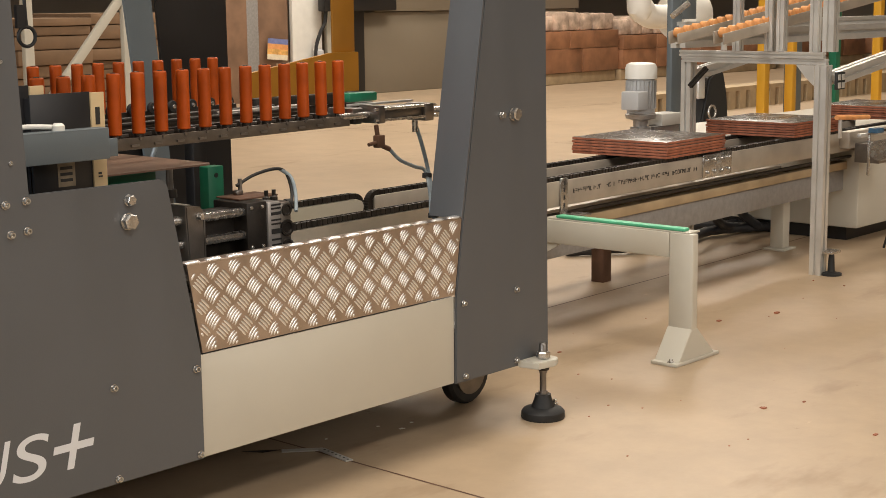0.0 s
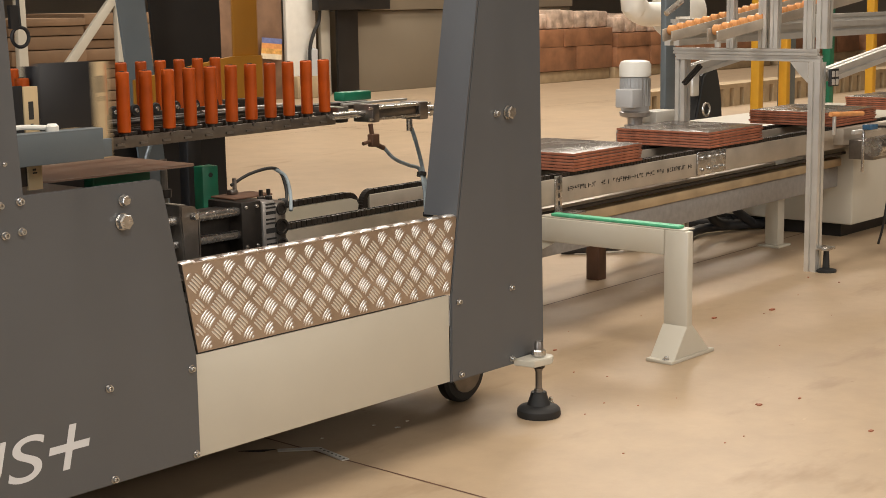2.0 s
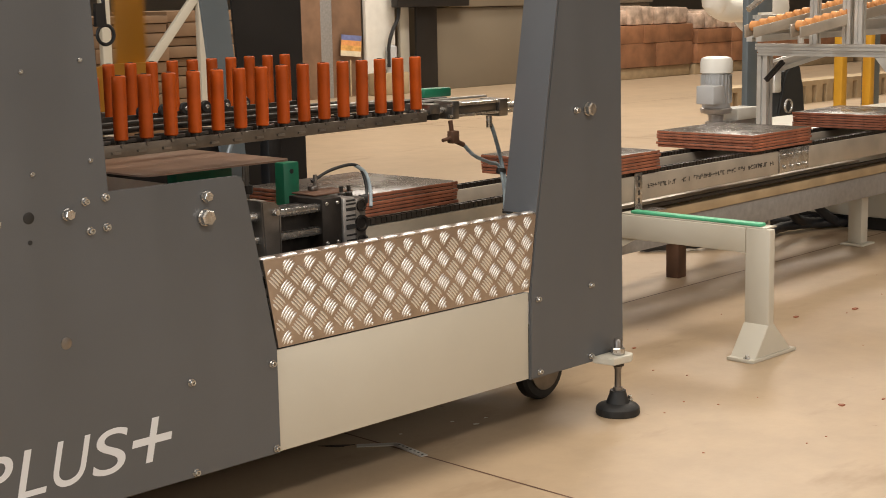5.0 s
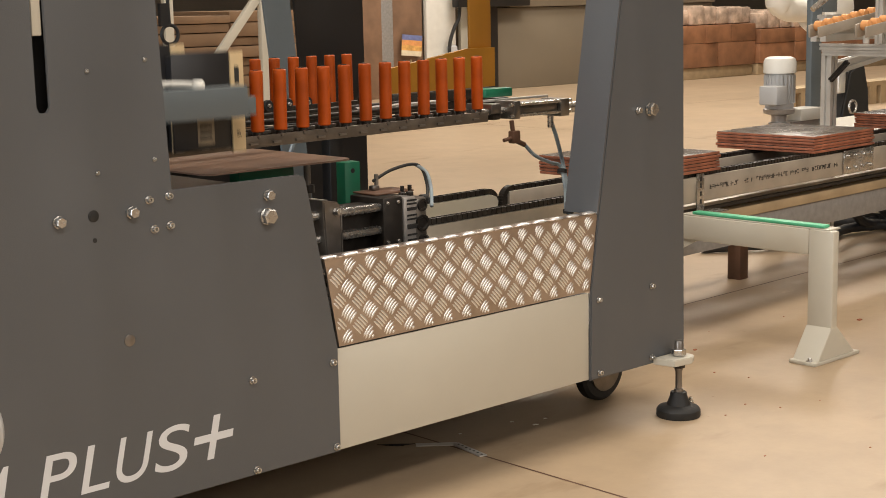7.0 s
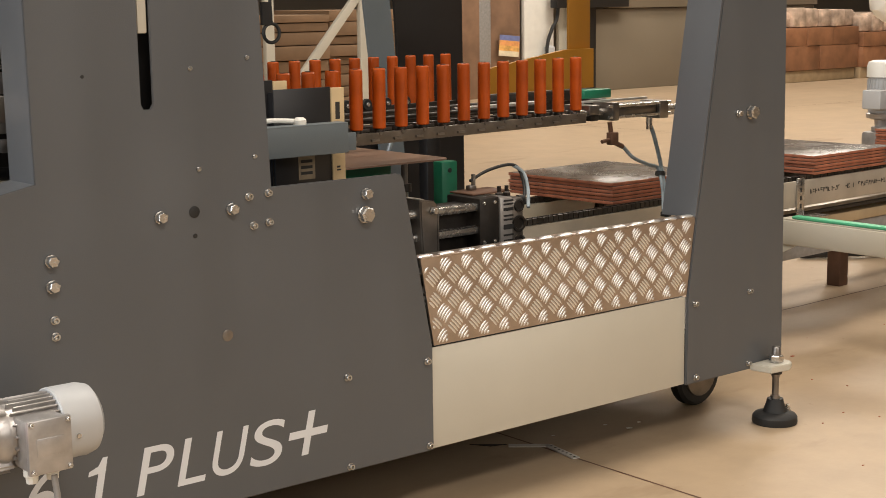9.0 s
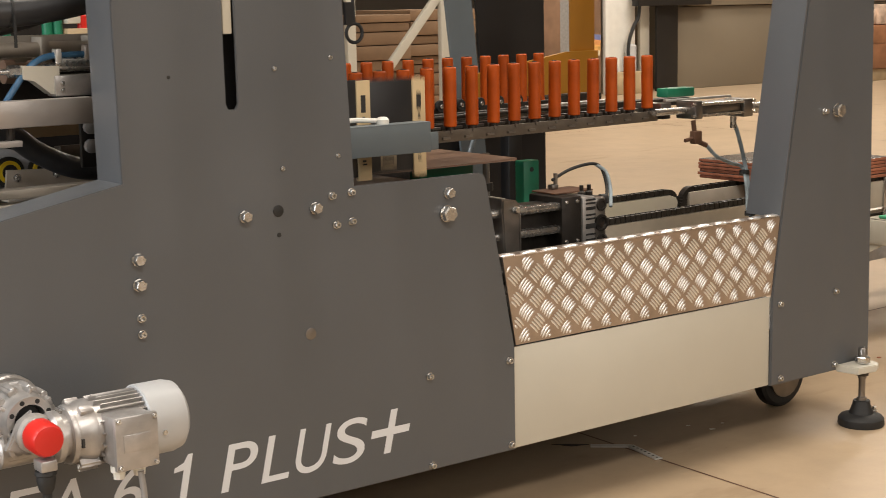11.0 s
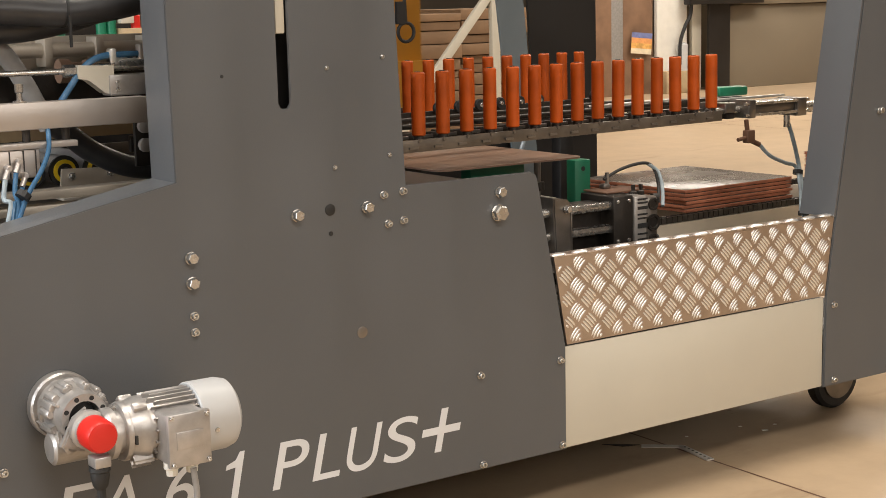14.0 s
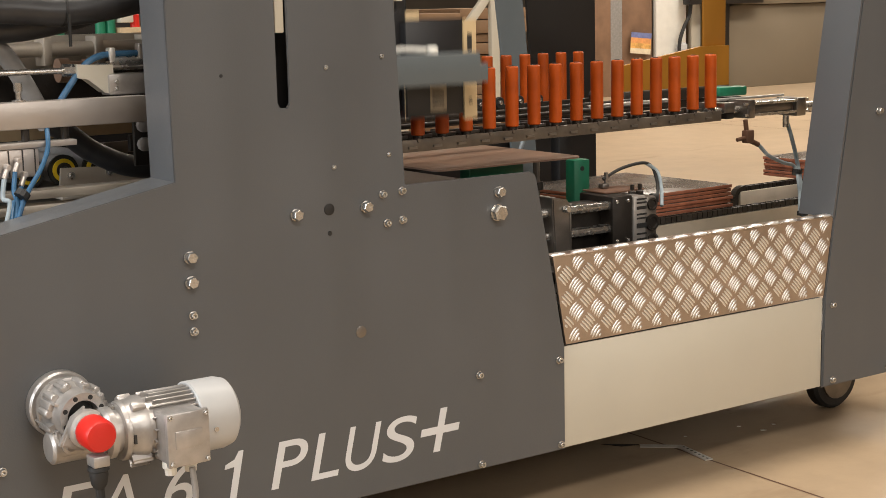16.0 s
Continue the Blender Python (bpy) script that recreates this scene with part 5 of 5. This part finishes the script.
def build_vertical_motor():
    m = thing("vertical_motor", "pale grey upright electric motor with white fan cowl", "motor")
    x, y = 5.315, 3.60
    c = (x, y, 0)
    part("fan_cowl", lathe(B(), (x, y, 0.722), (x, y, 9), [(0, 0.066), (0.045, 0.066), (0.06, 0.060), (0.066, 0.045), (0.066, 0.0001)], 26), WHITE, m)
    body = part("motor_body", lathe(B(), (x, y, 0.575), (x, y, 9), [(0, 0.055), (0.01, 0.058), (0.145, 0.058)], 26), COOLWHITE, m)
    for k in range(24):
        part("fin", box(B(), 0.056, 0.064, -0.0015, 0.0015, 0.60, 0.715, 0, Matrix.Translation(c) @ pose(0, 0, 0, 0, 0, 15 * k)), COOLWHITE, body)
    part("terminal_box", box(B(), x - 0.13, x - 0.055, y - 0.075, y + 0.01, 0.60, 0.675, 0.005), COOLWHITE, m)
    part("lower_flange", lathe(B(), (x, y, 0.50), (x, y, 9), [(0, 0.02), (0.0, 0.042), (0.02, 0.044), (0.024, 0.030), (0.05, 0.032), (0.058, 0.062), (0.075, 0.066), (0.085, 0.05)], 24), CASTALU, m)
    part("gear_case", box(B(), x - 0.06, x + 0.075, y - 0.06, y + 0.06, 0.40, 0.505, 0.014), CASTALU, m)
    part("side_box", box(B(), x + 0.10, x + 0.25, y - 0.04, y + 0.05, 0.52, 0.57, 0.004), WHITE, m)
    part("side_plate", box(B(), x + 0.06, x + 0.25, y - 0.03, y + 0.03, 0.44, 0.52, 0.004), CASTALU, m)
    part("stand", box(B(), x - 0.03, x + 0.03, y - 0.03, y + 0.03, 0.0, 0.41, 0.003), CREAM, m)
    return m


def build_outfeed():
    c = thing("white_cabinet", "off-white painted steel machine base cabinet", "cabinet")
    part("body", box(B(), 6.06, 8.2, 2.98, 4.2, 0.06, 0.42, 0.01), CREAM, c)
    # near-black base block; the shadow under the cabinet is in its colour
    part("plinth", box(B(), 6.1, 8.15, 3.05, 4.1, 0, 0.06), DARK, c)
    part("top_rail", box(B(), 5.9, 8.2, 2.95, 3.0, 0.42, 0.49, 0.003), RAIL, c)
    d = thing("drum_roller", "bright steel drum roller with a bracket and cable", "roller")
    part("drum", rod(B(), (5.86, 2.80, 0.425), (5.98, 2.80, 0.425), 0.042, 24), ZINC, d)
    part("bracket", box(B(), 5.775, 5.785, 2.80, 2.81, 0.33, 0.50, 0.002), ZINC, d)
    part("bracket", box(B(), 5.74, 5.98, 2.82, 2.84, 0.485, 0.50, 0.002), ALU, d)
    part("back_plate", box(B(), 5.95, 6.08, 2.84, 2.95, 0.36, 0.44, 0.002), STEEL, d)
    part("blue_sensor", box(B(), 5.80, 5.86, 2.78, 2.82, 0.50, 0.52, 0.002), BLUE, d)
    part("cable", hose(B(), [(5.86, 2.79, 0.51), (5.93, 2.77, 0.50), (5.955, 2.76, 0.44), (5.95, 2.76, 0.30), (5.94, 2.78, 0.10), (5.94, 2.80, 0.012)], 0.005, 8), RUBBER, d)
    s = thing("orange_tube", "thin orange-brown tube lying across the line", "tube")
    part("tube", rod(B(), (5.60, 2.86, 0.574), (5.84, 2.84, 0.562), 0.010, 10), PALEORANGE, s)
    part("hook", box(B(), 5.62, 5.635, 2.852, 2.862, 0.49, 0.57, 0.001), ALU, s)
    # dark floor hoses under the line
    for pts in ([(5.0, 3.75, 0.022), (5.25, 3.55, 0.03), (5.5, 3.5, 0.022), (5.8, 3.55, 0.03), (6.2, 3.4, 0.022)], [(5.15, 3.95, 0.022), (5.45, 3.72, 0.022), (5.75, 3.75, 0.03), (6.05, 3.62, 0.022), (6.4, 3.5, 0.022)],
                [(5.55, 3.45, 0.33), (5.62, 3.47, 0.24), (5.72, 3.5, 0.14), (5.86, 3.52, 0.05), (6.05, 3.5, 0.022)], [(5.80, 3.45, 0.36), (5.84, 3.46, 0.24), (5.92, 3.48, 0.12), (6.04, 3.45, 0.03)]):
        h = thing("floor_hose", "black ribbed hose lying on the floor", "hose", "floor hoses")
        part("tube", hose(B(), pts, 0.021, 12, 10, 0.05), HOSE, h)


def build_far_line():
    """Posts, safety frame and pallet far behind the gate."""
    for x, y, w, mt, lab in ((8.79, 5.0, 0.065, SAFETY, "yellow painted steel safety post"), (9.15, 5.0, 0.055, SAFETY, "yellow painted steel safety post"), (10.43, 5.0, 0.06, SAFETY, "yellow painted steel safety post")):
        t = thing("safety_post", lab, "post", "yellow posts")
        part("post", box(B(), x - w / 2, x + w / 2, y - 0.03, y + 0.03, 0.01, 2.2, 0.005), mt, t)
        part("base", box(B(), x - 0.1, x + 0.1, y - 0.1, y + 0.1, 0, 0.012), mt, t)
    t = thing("grey_mast", "dark slate grey steel machine mast", "mast")
    part("mast", box(B(), 9.27, 9.40, 5.05, 5.12, 0, 2.4, 0.01), BLUEGREY, t)
    t = thing("grey_mast", "slim slate grey steel mast beside the gate", "mast")
    part("mast", box(B(), 5.855, 5.935, 3.80, 3.83, 0, 1.5, 0.004), BLUEGREY, t)
    part("head_plate", box(B(), 5.936, 6.055, 3.80, 3.83, 0.955, 1.5, 0.004), BLUEGREY, t)
    t = thing("green_post", "dark green painted steel post", "post")
    part("post", box(B(), 9.79, 9.86, 5.0, 5.06, 0, 2.2, 0.006), GREEN, t)
    t = thing("black_device", "black hanging tool device behind the gate", "device")
    part("body", prism(B(), [(7.24, 0.36), (7.53, 0.36), (7.51, 0.52), (7.47, 0.64), (7.40, 0.66), (7.32, 0.61)], 4.5, 4.62, bev=0.01), RUBBER, t)
    part("ring", hose(B(), [(7.27 + 0.035 * math.cos(radians(a)), 4.45, 0.43 + 0.035 * math.sin(radians(a))) for a in range(0, 361, 30)], 0.007, 8, 3), ZINC, t)
    part("slot_plate", box(B(), 7.21, 7.28, 4.5, 4.52, 0.50, 0.64, 0.009), ALU, t)
    part("stand", box(B(), 7.3, 7.42, 4.52, 4.6, 0, 0.4), DARK, t)
    t = thing("timber_pallet", "long pale timber pallet lying on the floor", "pallet")
    part("deck", box(B(), 11.2, 19.0, 7.5, 7.75, 0.17, 0.21), TIMBER, t)
    for k in range(40):
        part("block", box(B(), 11.25 + k * 0.19, 11.36 + k * 0.19, 7.5, 7.62, 0.0, 0.17), TIMBER, t)
    t = thing("white_duct", "white painted duct hanging from the ceiling to a round housing", "duct")
    part("pipe", hose(B(), [(8.82, 6.0, 6.5), (8.82, 6.0, 2.5), (8.83, 6.0, 1.12), (8.88, 6.0, 0.98), (9.0, 6.0, 0.925), (9.34, 6.0, 0.925)], 0.085, 16), WHITE, t)
    part("housing", lathe(B(), (9.30, 6.0, 0.93), (99, 6.0, 0.93), [(0, 0.09), (0, 0.17), (0.03, 0.185), (0.2, 0.185), (0.22, 0.13)], 24), WHITE, t)


def build_pallets():
    random.seed(3)
    for n, (x0, x1, y0, tops) in enumerate(((14.8, 16.35, 11.4, (0.44, 0.66)), (16.4, 17.95, 11.35, (0.40, 0.58)), (18.05, 20.2, 11.2, (0.40, 0.64)), (20.4, 22.6, 11.0, (0.45,)), (22.8, 25, 10.9, (0.45, 0.7)))):
        t = thing("tile_pallet", "pallet of orange-brown tile cartons under stretch wrap", "pallet", "wrapped tile pallets")
        part("pallet_base", box(B(), x0, x1, y0 + 0.05, y0 + 1.2, 0.0, 0.14, 0.01), TIMBER, t)
        z0 = 0.145
        for z1 in tops:
            nx = random.choice((2, 3))
            w = (x1 - x0) / nx
            for k in range(nx):
                part("carton_block", box(B(), x0 + k * w + 0.0015, x0 + (k + 1) * w - 0.0015, y0 + random.uniform(0, 0.025), y0 + 1.15, z0, z1 - 0.003, 0.006), WRAPPED, t)
            z0 = z1
        if n < 2:
            for k in range(6):
                a = x0 + (x1 - x0) * k / 6
                part("film_roll", box(B(), a, a + (x1 - x0) / 6 * 0.98, y0 + random.uniform(0.0, 0.08), y0 + 1.1, z0, z0 + random.uniform(0.17, 0.24), 0.03), FILM, t, "crumpled clear wrapping film")


def build_left_background():
    t = thing("steel_rack", "cream painted steel rack frame with diagonal braces", "rack")
    for x in (4.3, 4.94, 5.62):
        part("upright", box(B(), x - 0.03, x + 0.03, 7.46, 7.50, 0, 2.2, 0.005), CREAM, t)
    for x, y, z in ((4.3, 7.5, 1.09), (4.3, 7.5, 0.05)):
        part("beam", box(B(), 4.3, 5.62, 7.47, 7.53, z, z + 0.07, 0.005), CREAM, t)
    bm = B()
    box(bm, -0.027, 0.027, 7.47, 7.50, 0, 0.86, 0.004, Matrix.Translation((5.03, 0, 0.46)) @ pose(0, 0, 0, 0, 42, 0))
    part("diagonal", bm, CREAM, t)
    random.seed(9)
    for i, (x0, y0) in enumerate(((4.2, 8.4), (4.85, 8.5), (5.5, 8.45), (6.12, 8.5))):
        t = thing("cardboard_pile", "neat pile of flat brown cardboard blanks", "cardboard pile", "cardboard piles")
        z = 0.1
        part("pallet_base", box(B(), x0, x0 + 0.58, y0, y0 + 0.8, 0, 0.1), TIMBER, t)
        while z < 0.95:
            h = random.uniform(0.05, 0.10)
            dx = random.uniform(-0.02, 0.02)
            part("cardboard_layer", box(B(), x0 + dx, x0 + 0.57 + dx, y0 + random.uniform(0, 0.04), y0 + 0.8, z, z + h - 0.006, 0.004), CARD, t)
            z += h
    t = thing("sample_board", "tall brown sample board standing on the floor", "board")
    part("board", box(B(), 10.41, 10.71, 12.2, 12.25, 0.0, 2.534, 0.003), LEATHER, t)
    part("board", box(B(), 10.87, 11.34, 12.25, 12.30, 0.0, 2.534, 0.003), LEATHER, t)
    part("edge_strip", box(B(), 10.71, 10.87, 12.2, 12.26, 0.0, 2.534, 0.003), GREYTUBE, t)
    t = thing("poster", "small tilted sunset poster with blue and golden bands", "poster")
    lean = Matrix.Translation((11.12, 12.18, 0.55)) @ pose(0, 0, 0, 0, 5, 0)
    for k, mt in enumerate((SKYPALE, SKYGOLD, PALEORANGE, SKYBLUE)):
        part("band", box(B(), -0.145, 0.145, 0, 0.005, -0.112 + 0.056 * k, -0.056 + 0.056 * k, 0, lean), mt, t)
    part("backing", box(B(), -0.14, 0.14, 0.006, 0.014, -0.11, 0.11, 0, lean), TIMBER, t)
    part("easel", box(B(), 11.11, 11.13, 12.198, 12.2, 0.0, 0.4), TIMBER, t)
    t = thing("white_door_panel", "white painted door panel with a dark handle", "panel")
    part("panel", box(B(), 11.36, 11.80, 12.2, 12.25, 0.0, 2.847, 0.004), WHITE, t)
    part("panel", box(B(), 11.93, 12.07, 12.25, 12.30, 0.0, 2.847, 0.004), CREAM, t)
    part("handle", hose(B(), [(11.60, 12.1, 0.30), (11.61, 12.1, 0.55), (11.68, 12.1, 0.72), (11.76, 12.1, 0.86), (11.78, 12.1, 1.2)], 0.02, 8), RUBBER, t)
    part("canister", lathe(B(), (11.66, 12.12, 0.24), (11.66, 12.12, 9), [(0, 0.06), (0.28, 0.06), (0.30, 0.03)], 16), COOLWHITE, t)
    part("plinth", box(B(), 11.36, 11.86, 12.05, 12.19, 0.0, 0.24, 0.01), TIMBER, t)
    t = thing("black_mast", "black steel mast with a cross beam", "mast")
    part("mast", box(B(), 12.06, 12.39, 12.12, 12.16, 0, 2.5, 0.01), DARK, t)
    part("beam", box(B(), 11.66, 12.80, 12.0, 12.11, 0.945, 1.25, 0.01), DARK, t)
    t = thing("beige_booth", "large plain beige panelled booth", "booth")
    part("lower_panel", box(B(), 12.41, 16.5, 12.2, 13.2, 0.0, 0.925, 0.01), BEIGEPANEL, t)
    part("upper_panel", box(B(), 12.62, 16.5, 12.15, 13.2, 0.93, 3.0, 0.01), BEIGEPANEL, t)
    # things glimpsed through the open part of the side plate
    for x in (2.30, 2.35, 2.53, 2.575):
        t = thing("green_tube", "dark green upright plastic tube", "tube", "green tubes")
        part("tube", rod(B(), (x, 6.1, 0), (x, 6.1, 1.6), 0.022, 12), GREEN, t)
    t = thing("control_box", "cream control box with a red light", "control box")
    part("box", box(B(), 2.60, 2.66, 6.05, 6.12, 0.985, 1.3, 0.005), CREAM, t)
    part("red_light", lathe(B(), (2.685, 6.1, 0.965), (2.685, 6.1, 9), [(0, 0.02), (0.05, 0.02), (0.058, 0.014)], 14), RED, t)
    part("stand", box(B(), 2.60, 2.72, 6.06, 6.12, 0.0, 0.965, 0.005), TIMBER, t)
    # block added to give the dark background behind the tubes
    t = thing("dark_cabinet", "tall near-black block added behind the infeed", "cabinet")
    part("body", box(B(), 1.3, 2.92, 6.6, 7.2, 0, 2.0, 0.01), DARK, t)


def build_litter():
    t = thing("steel_strip", "bent perforated steel strip lying on the floor", "metal strip")
    bm = B()
    for a, b in (((2.385, 2.628), (2.458, 2.563)), ((2.456, 2.568), (2.434, 2.450))):
        a, b = Vector((*a, 0.0)), Vector((*b, 0.0))
        d = (b - a).normalized()
        box(bm, 0, (b - a).length, -0.010, 0.010, 0.001, 0.0035, 0, Matrix.Translation(a) @ pose(0, 0, 0, 0, 0, math.degrees(math.atan2(d.y, d.x))))
    strip = part("strip", bm, ALU, t)
    for k in range(7):
        u = k / 6
        x, y = 2.456 - 0.020 * u, 2.555 - 0.097 * u
        part("hole", lathe(B(), (x, y, 0.003), (x, y, 9), [(0, 0.003), (0.001, 0.003)], 8), INK, strip)
    t = thing("paper_scrap", "crumpled dark paper scrap on the floor", "litter")
    part("scrap", prism(B(), [(2.325, 2.70), (2.352, 2.655), (2.358, 2.672), (2.392, 2.640), (2.368, 2.664), (2.364, 2.648)], 0.0008, 0.002, "xy"), DARK, t)
    for x, y, sz in ((2.70, 2.54, 0.010), (2.68, 2.60, 0.006), (2.76, 2.56, 0.006), (2.52, 2.62, 0.005)):
        t = thing("paper_chip", "tiny pale paper chip lying under the machine", "litter", "paper chips")
        part("chip", prism(B(), [(x, y), (x + sz * 1.4, y - sz * 0.5), (x + sz * 1.1, y + sz * 0.4), (x + sz * 0.3, y + sz * 0.6)], 0.0008, 0.0022, "xy"), WHITE, t)
    random.seed(21)
    bm = B()
    for k in range(46):
        x, y = random.uniform(2.6, 6.5), random.uniform(0.6, 2.9)
        s = random.choice((0.002, 0.003, 0.003, 0.005))
        box(bm, x, x + s * random.uniform(1, 2), y, y + s, 0.0, s * 0.6, 0, None)
    for x, y, s in ((4.519, 2.506, 0.012), (3.393, 1.612, 0.008), (3.607, 2.731, 0.007), (4.289, 2.591, 0.01), (3.435, 1.94, 0.009), (3.44, 1.95, 0.006)):
        box(bm, x, x + s * 1.6, y, y + s, 0.0, s * 0.4, 0, None)
    solid("floor_crumbs", bm, TILESIDE, "scattered reddish tile crumbs on the floor", "crumbs", kind="stuff")


build_hall()
build_machine()
build_conveyor()
build_bracket()
build_piston()
build_clamp()
build_green_guides()
build_gearmotor()
build_window_interior()
build_gate()
build_incline()
build_vertical_motor()
build_outfeed()
build_far_line()
build_pallets()
build_left_background()
build_litter()
guides = build_roller_guide()
sheet = build_sheet_table()
arm = build_arm()
carton_front = build_carton("black and tan folded carton held upright by the pusher arm", 0.17)
carton_back = build_carton("black and tan folded carton waiting behind the pusher arm", 0.13)
gantry = build_gantry()
stacks = [tile_stack(40 + k) for k in range(4)]


# ---- what moves ----
def motions():
    def slide(ob, rows):
        walk(ob, [(t, pose(x, y, z)) for t, x, y, z in rows])
    # tile stacks: place of the trailing edge along the conveyor
    for ob, rows in zip(stacks, (
            [(0, 4.853), (0.6, 4.84), (1.0, 4.749), (1.5, 4.538), (2.0, 4.346), (3.0, 3.92), (3.5, 3.70), (4.0, 3.47), (4.6, 3.19), (5.1, 3.0), (5.5, 2.9), (6.0, 2.0), (6.3, 1.75), (16, 1.75)],
            [(0, 5.76), (0.55, 5.75), (1.0, 5.57), (1.5, 5.362), (2.0, 5.166), (2.5, 4.963), (3.0, 4.755), (3.5, 4.547), (4.0, 4.346), (4.5, 4.15), (5.0, 3.99), (5.3, 3.977), (7.3, 3.977), (7.6, 3.94), (8.0, 3.856), (8.2, 3.803), (9.0, 3.42), (9.8, 3.02), (10.3, 2.98), (10.5, 2.90), (10.8, 2.45), (11.1, 1.75), (16, 1.75)],
            [(0, 6.74), (0.55, 6.72), (1.0, 6.55), (2.0, 6.16), (3.0, 5.77), (3.5, 5.54), (4.0, 5.27), (4.5, 5.06), (5.0, 4.91), (5.3, 4.895), (7.3, 4.895), (7.6, 4.86), (8.0, 4.775), (8.2, 4.71), (9.0, 4.33), (9.8, 3.93), (10.1, 3.885), (12.2, 3.88), (12.5, 3.80), (13.0, 3.616), (13.5, 3.413), (14.0, 3.18), (14.4, 3.03), (15.0, 3.02), (15.6, 3.0), (16, 2.945)],
            [(0, 7.68), (0.55, 7.66), (2.0, 7.08), (4.0, 6.25), (5.0, 5.84), (5.3, 5.82), (7.3, 5.82), (8.0, 5.70), (8.2, 5.64), (9.8, 4.87), (10.1, 4.82), (12.2, 4.815), (12.5, 4.74), (13.0, 4.55), (13.5, 4.35), (14.0, 4.12), (14.4, 3.95), (14.6, 3.942), (16, 3.942)])):
        walk(ob, [(t, CONVEYOR_TURN @ pose(x + 0.07 * max(0, x - 3.9), 0, 0)) for t, x in rows])
    pin = Vector((2.7147, 2.735, 0))
    for row, way in zip(guides, (0.86, -1.0)):
        walk(row, [(t, Matrix.Translation(pin + Vector((0, way * d, 0))) @ pose(0, 0, 0, 0, 0, 4.78) @ Matrix.Translation(-pin)) for t, d in (
            (0, 0.012), (0.7, 0.015), (1.25, 0.047), (4.5, 0.047), (5.0, 0), (9.6, 0), (10.1, 0.047), (13.55, 0.047), (13.95, 0), (16, 0))])
    slide(sheet, [(0, -0.008, 0, 0), (0.4, -0.038, 0, 0), (4.5, -0.038, 0, 0), (5.0, 0, 0, 0), (9.3, 0, 0, 0), (9.8, -0.036, 0, 0), (13.45, -0.036, 0, 0), (13.95, 0, 0, 0), (16, 0, 0, 0)])
    lift = [(0, 0), (2.2, 0), (2.3, 0.015), (2.4, 0.05), (2.5, 0.14), (2.6, 0.235), (2.7, 0.34), (2.85, 0.46), (3.1, 0.5), (6.45, 0.5), (6.6, 0.40), (6.8, 0.215), (6.9, 0.14), (7.0, 0.075), (7.1, 0.018), (7.2, 0.0),
            (11.2, 0), (11.3, 0.008), (11.4, 0.03), (11.5, 0.10), (11.6, 0.19), (11.75, 0.34), (11.9, 0.46), (12.1, 0.5), (15.5, 0.5), (15.65, 0.42), (15.8, 0.28), (15.9, 0.21), (16, 0.135)]
    slide(arm, [(t, 0, 0, z) for t, z in lift])
    slide(carton_back, [(t, 1.762, 2.60, 0.70 + z) for t, z in lift])
    # the front carton is flicked up out of the arm, then drawn away upstream as the arm rises
    push = [(1.8, 1.888, 2.58, 0.682), (1.9, 1.905, 2.60, 0.682), (2.0, 1.985, 2.68, 0.738), (2.1, 2.13, 2.68, 0.706), (2.2, 2.155, 2.68, 0.732), (2.3, 2.0, 2.68, 0.738), (2.4, 1.978, 2.68, 0.738), (2.6, 1.936, 2.68, 0.738),
            (2.7, 1.913, 2.68, 0.738), (2.8, 1.86, 2.68, 0.738), (2.9, 1.82, 2.68, 0.738), (3.1, 1.70, 2.68, 0.738), (3.5, 1.45, 2.68, 0.738), (4.2, 1.42, 2.60, 1.25), (5.2, 1.888, 2.58, 1.25)]
    drop = [(6.45, 1.888, 2.58, 1.182), (6.6, 1.888, 2.58, 1.082), (6.8, 1.888, 2.58, 0.897), (6.9, 1.888, 2.58, 0.822), (7.0, 1.888, 2.58, 0.757), (7.1, 1.888, 2.58, 0.70), (7.2, 1.888, 2.58, 0.682)]
    slide(carton_front, [(0, 1.888, 2.58, 0.682), *push, *drop, *[(t + 9.08, x, y, z) for t, x, y, z in push], (15.5, 1.888, 2.58, 1.182), (15.65, 1.888, 2.58, 1.102), (15.8, 1.888, 2.58, 0.962), (15.9, 1.888, 2.58, 0.892), (16, 1.888, 2.58, 0.817)])
    slide(gantry, [(t, x, 0, 0) for t, x in ((0, 3.435), (1.0, 3.41), (1.5, 3.25), (2.0, 3.06), (2.8, 2.73), (3.5, 2.46), (4.2, 2.27), (4.7, 2.2), (5.2, 2.6), (5.7, 3.1), (6.1, 3.44), (10.0, 3.44), (10.4, 3.37), (10.7, 3.25), (11.2, 3.02), (11.7, 2.80), (12.5, 2.504),
                                             (13.0, 2.33), (13.6, 2.2), (14.0, 2.31), (14.5, 2.686), (15.0, 3.02), (15.5, 3.33), (15.8, 3.435), (16, 3.442))])


motions()
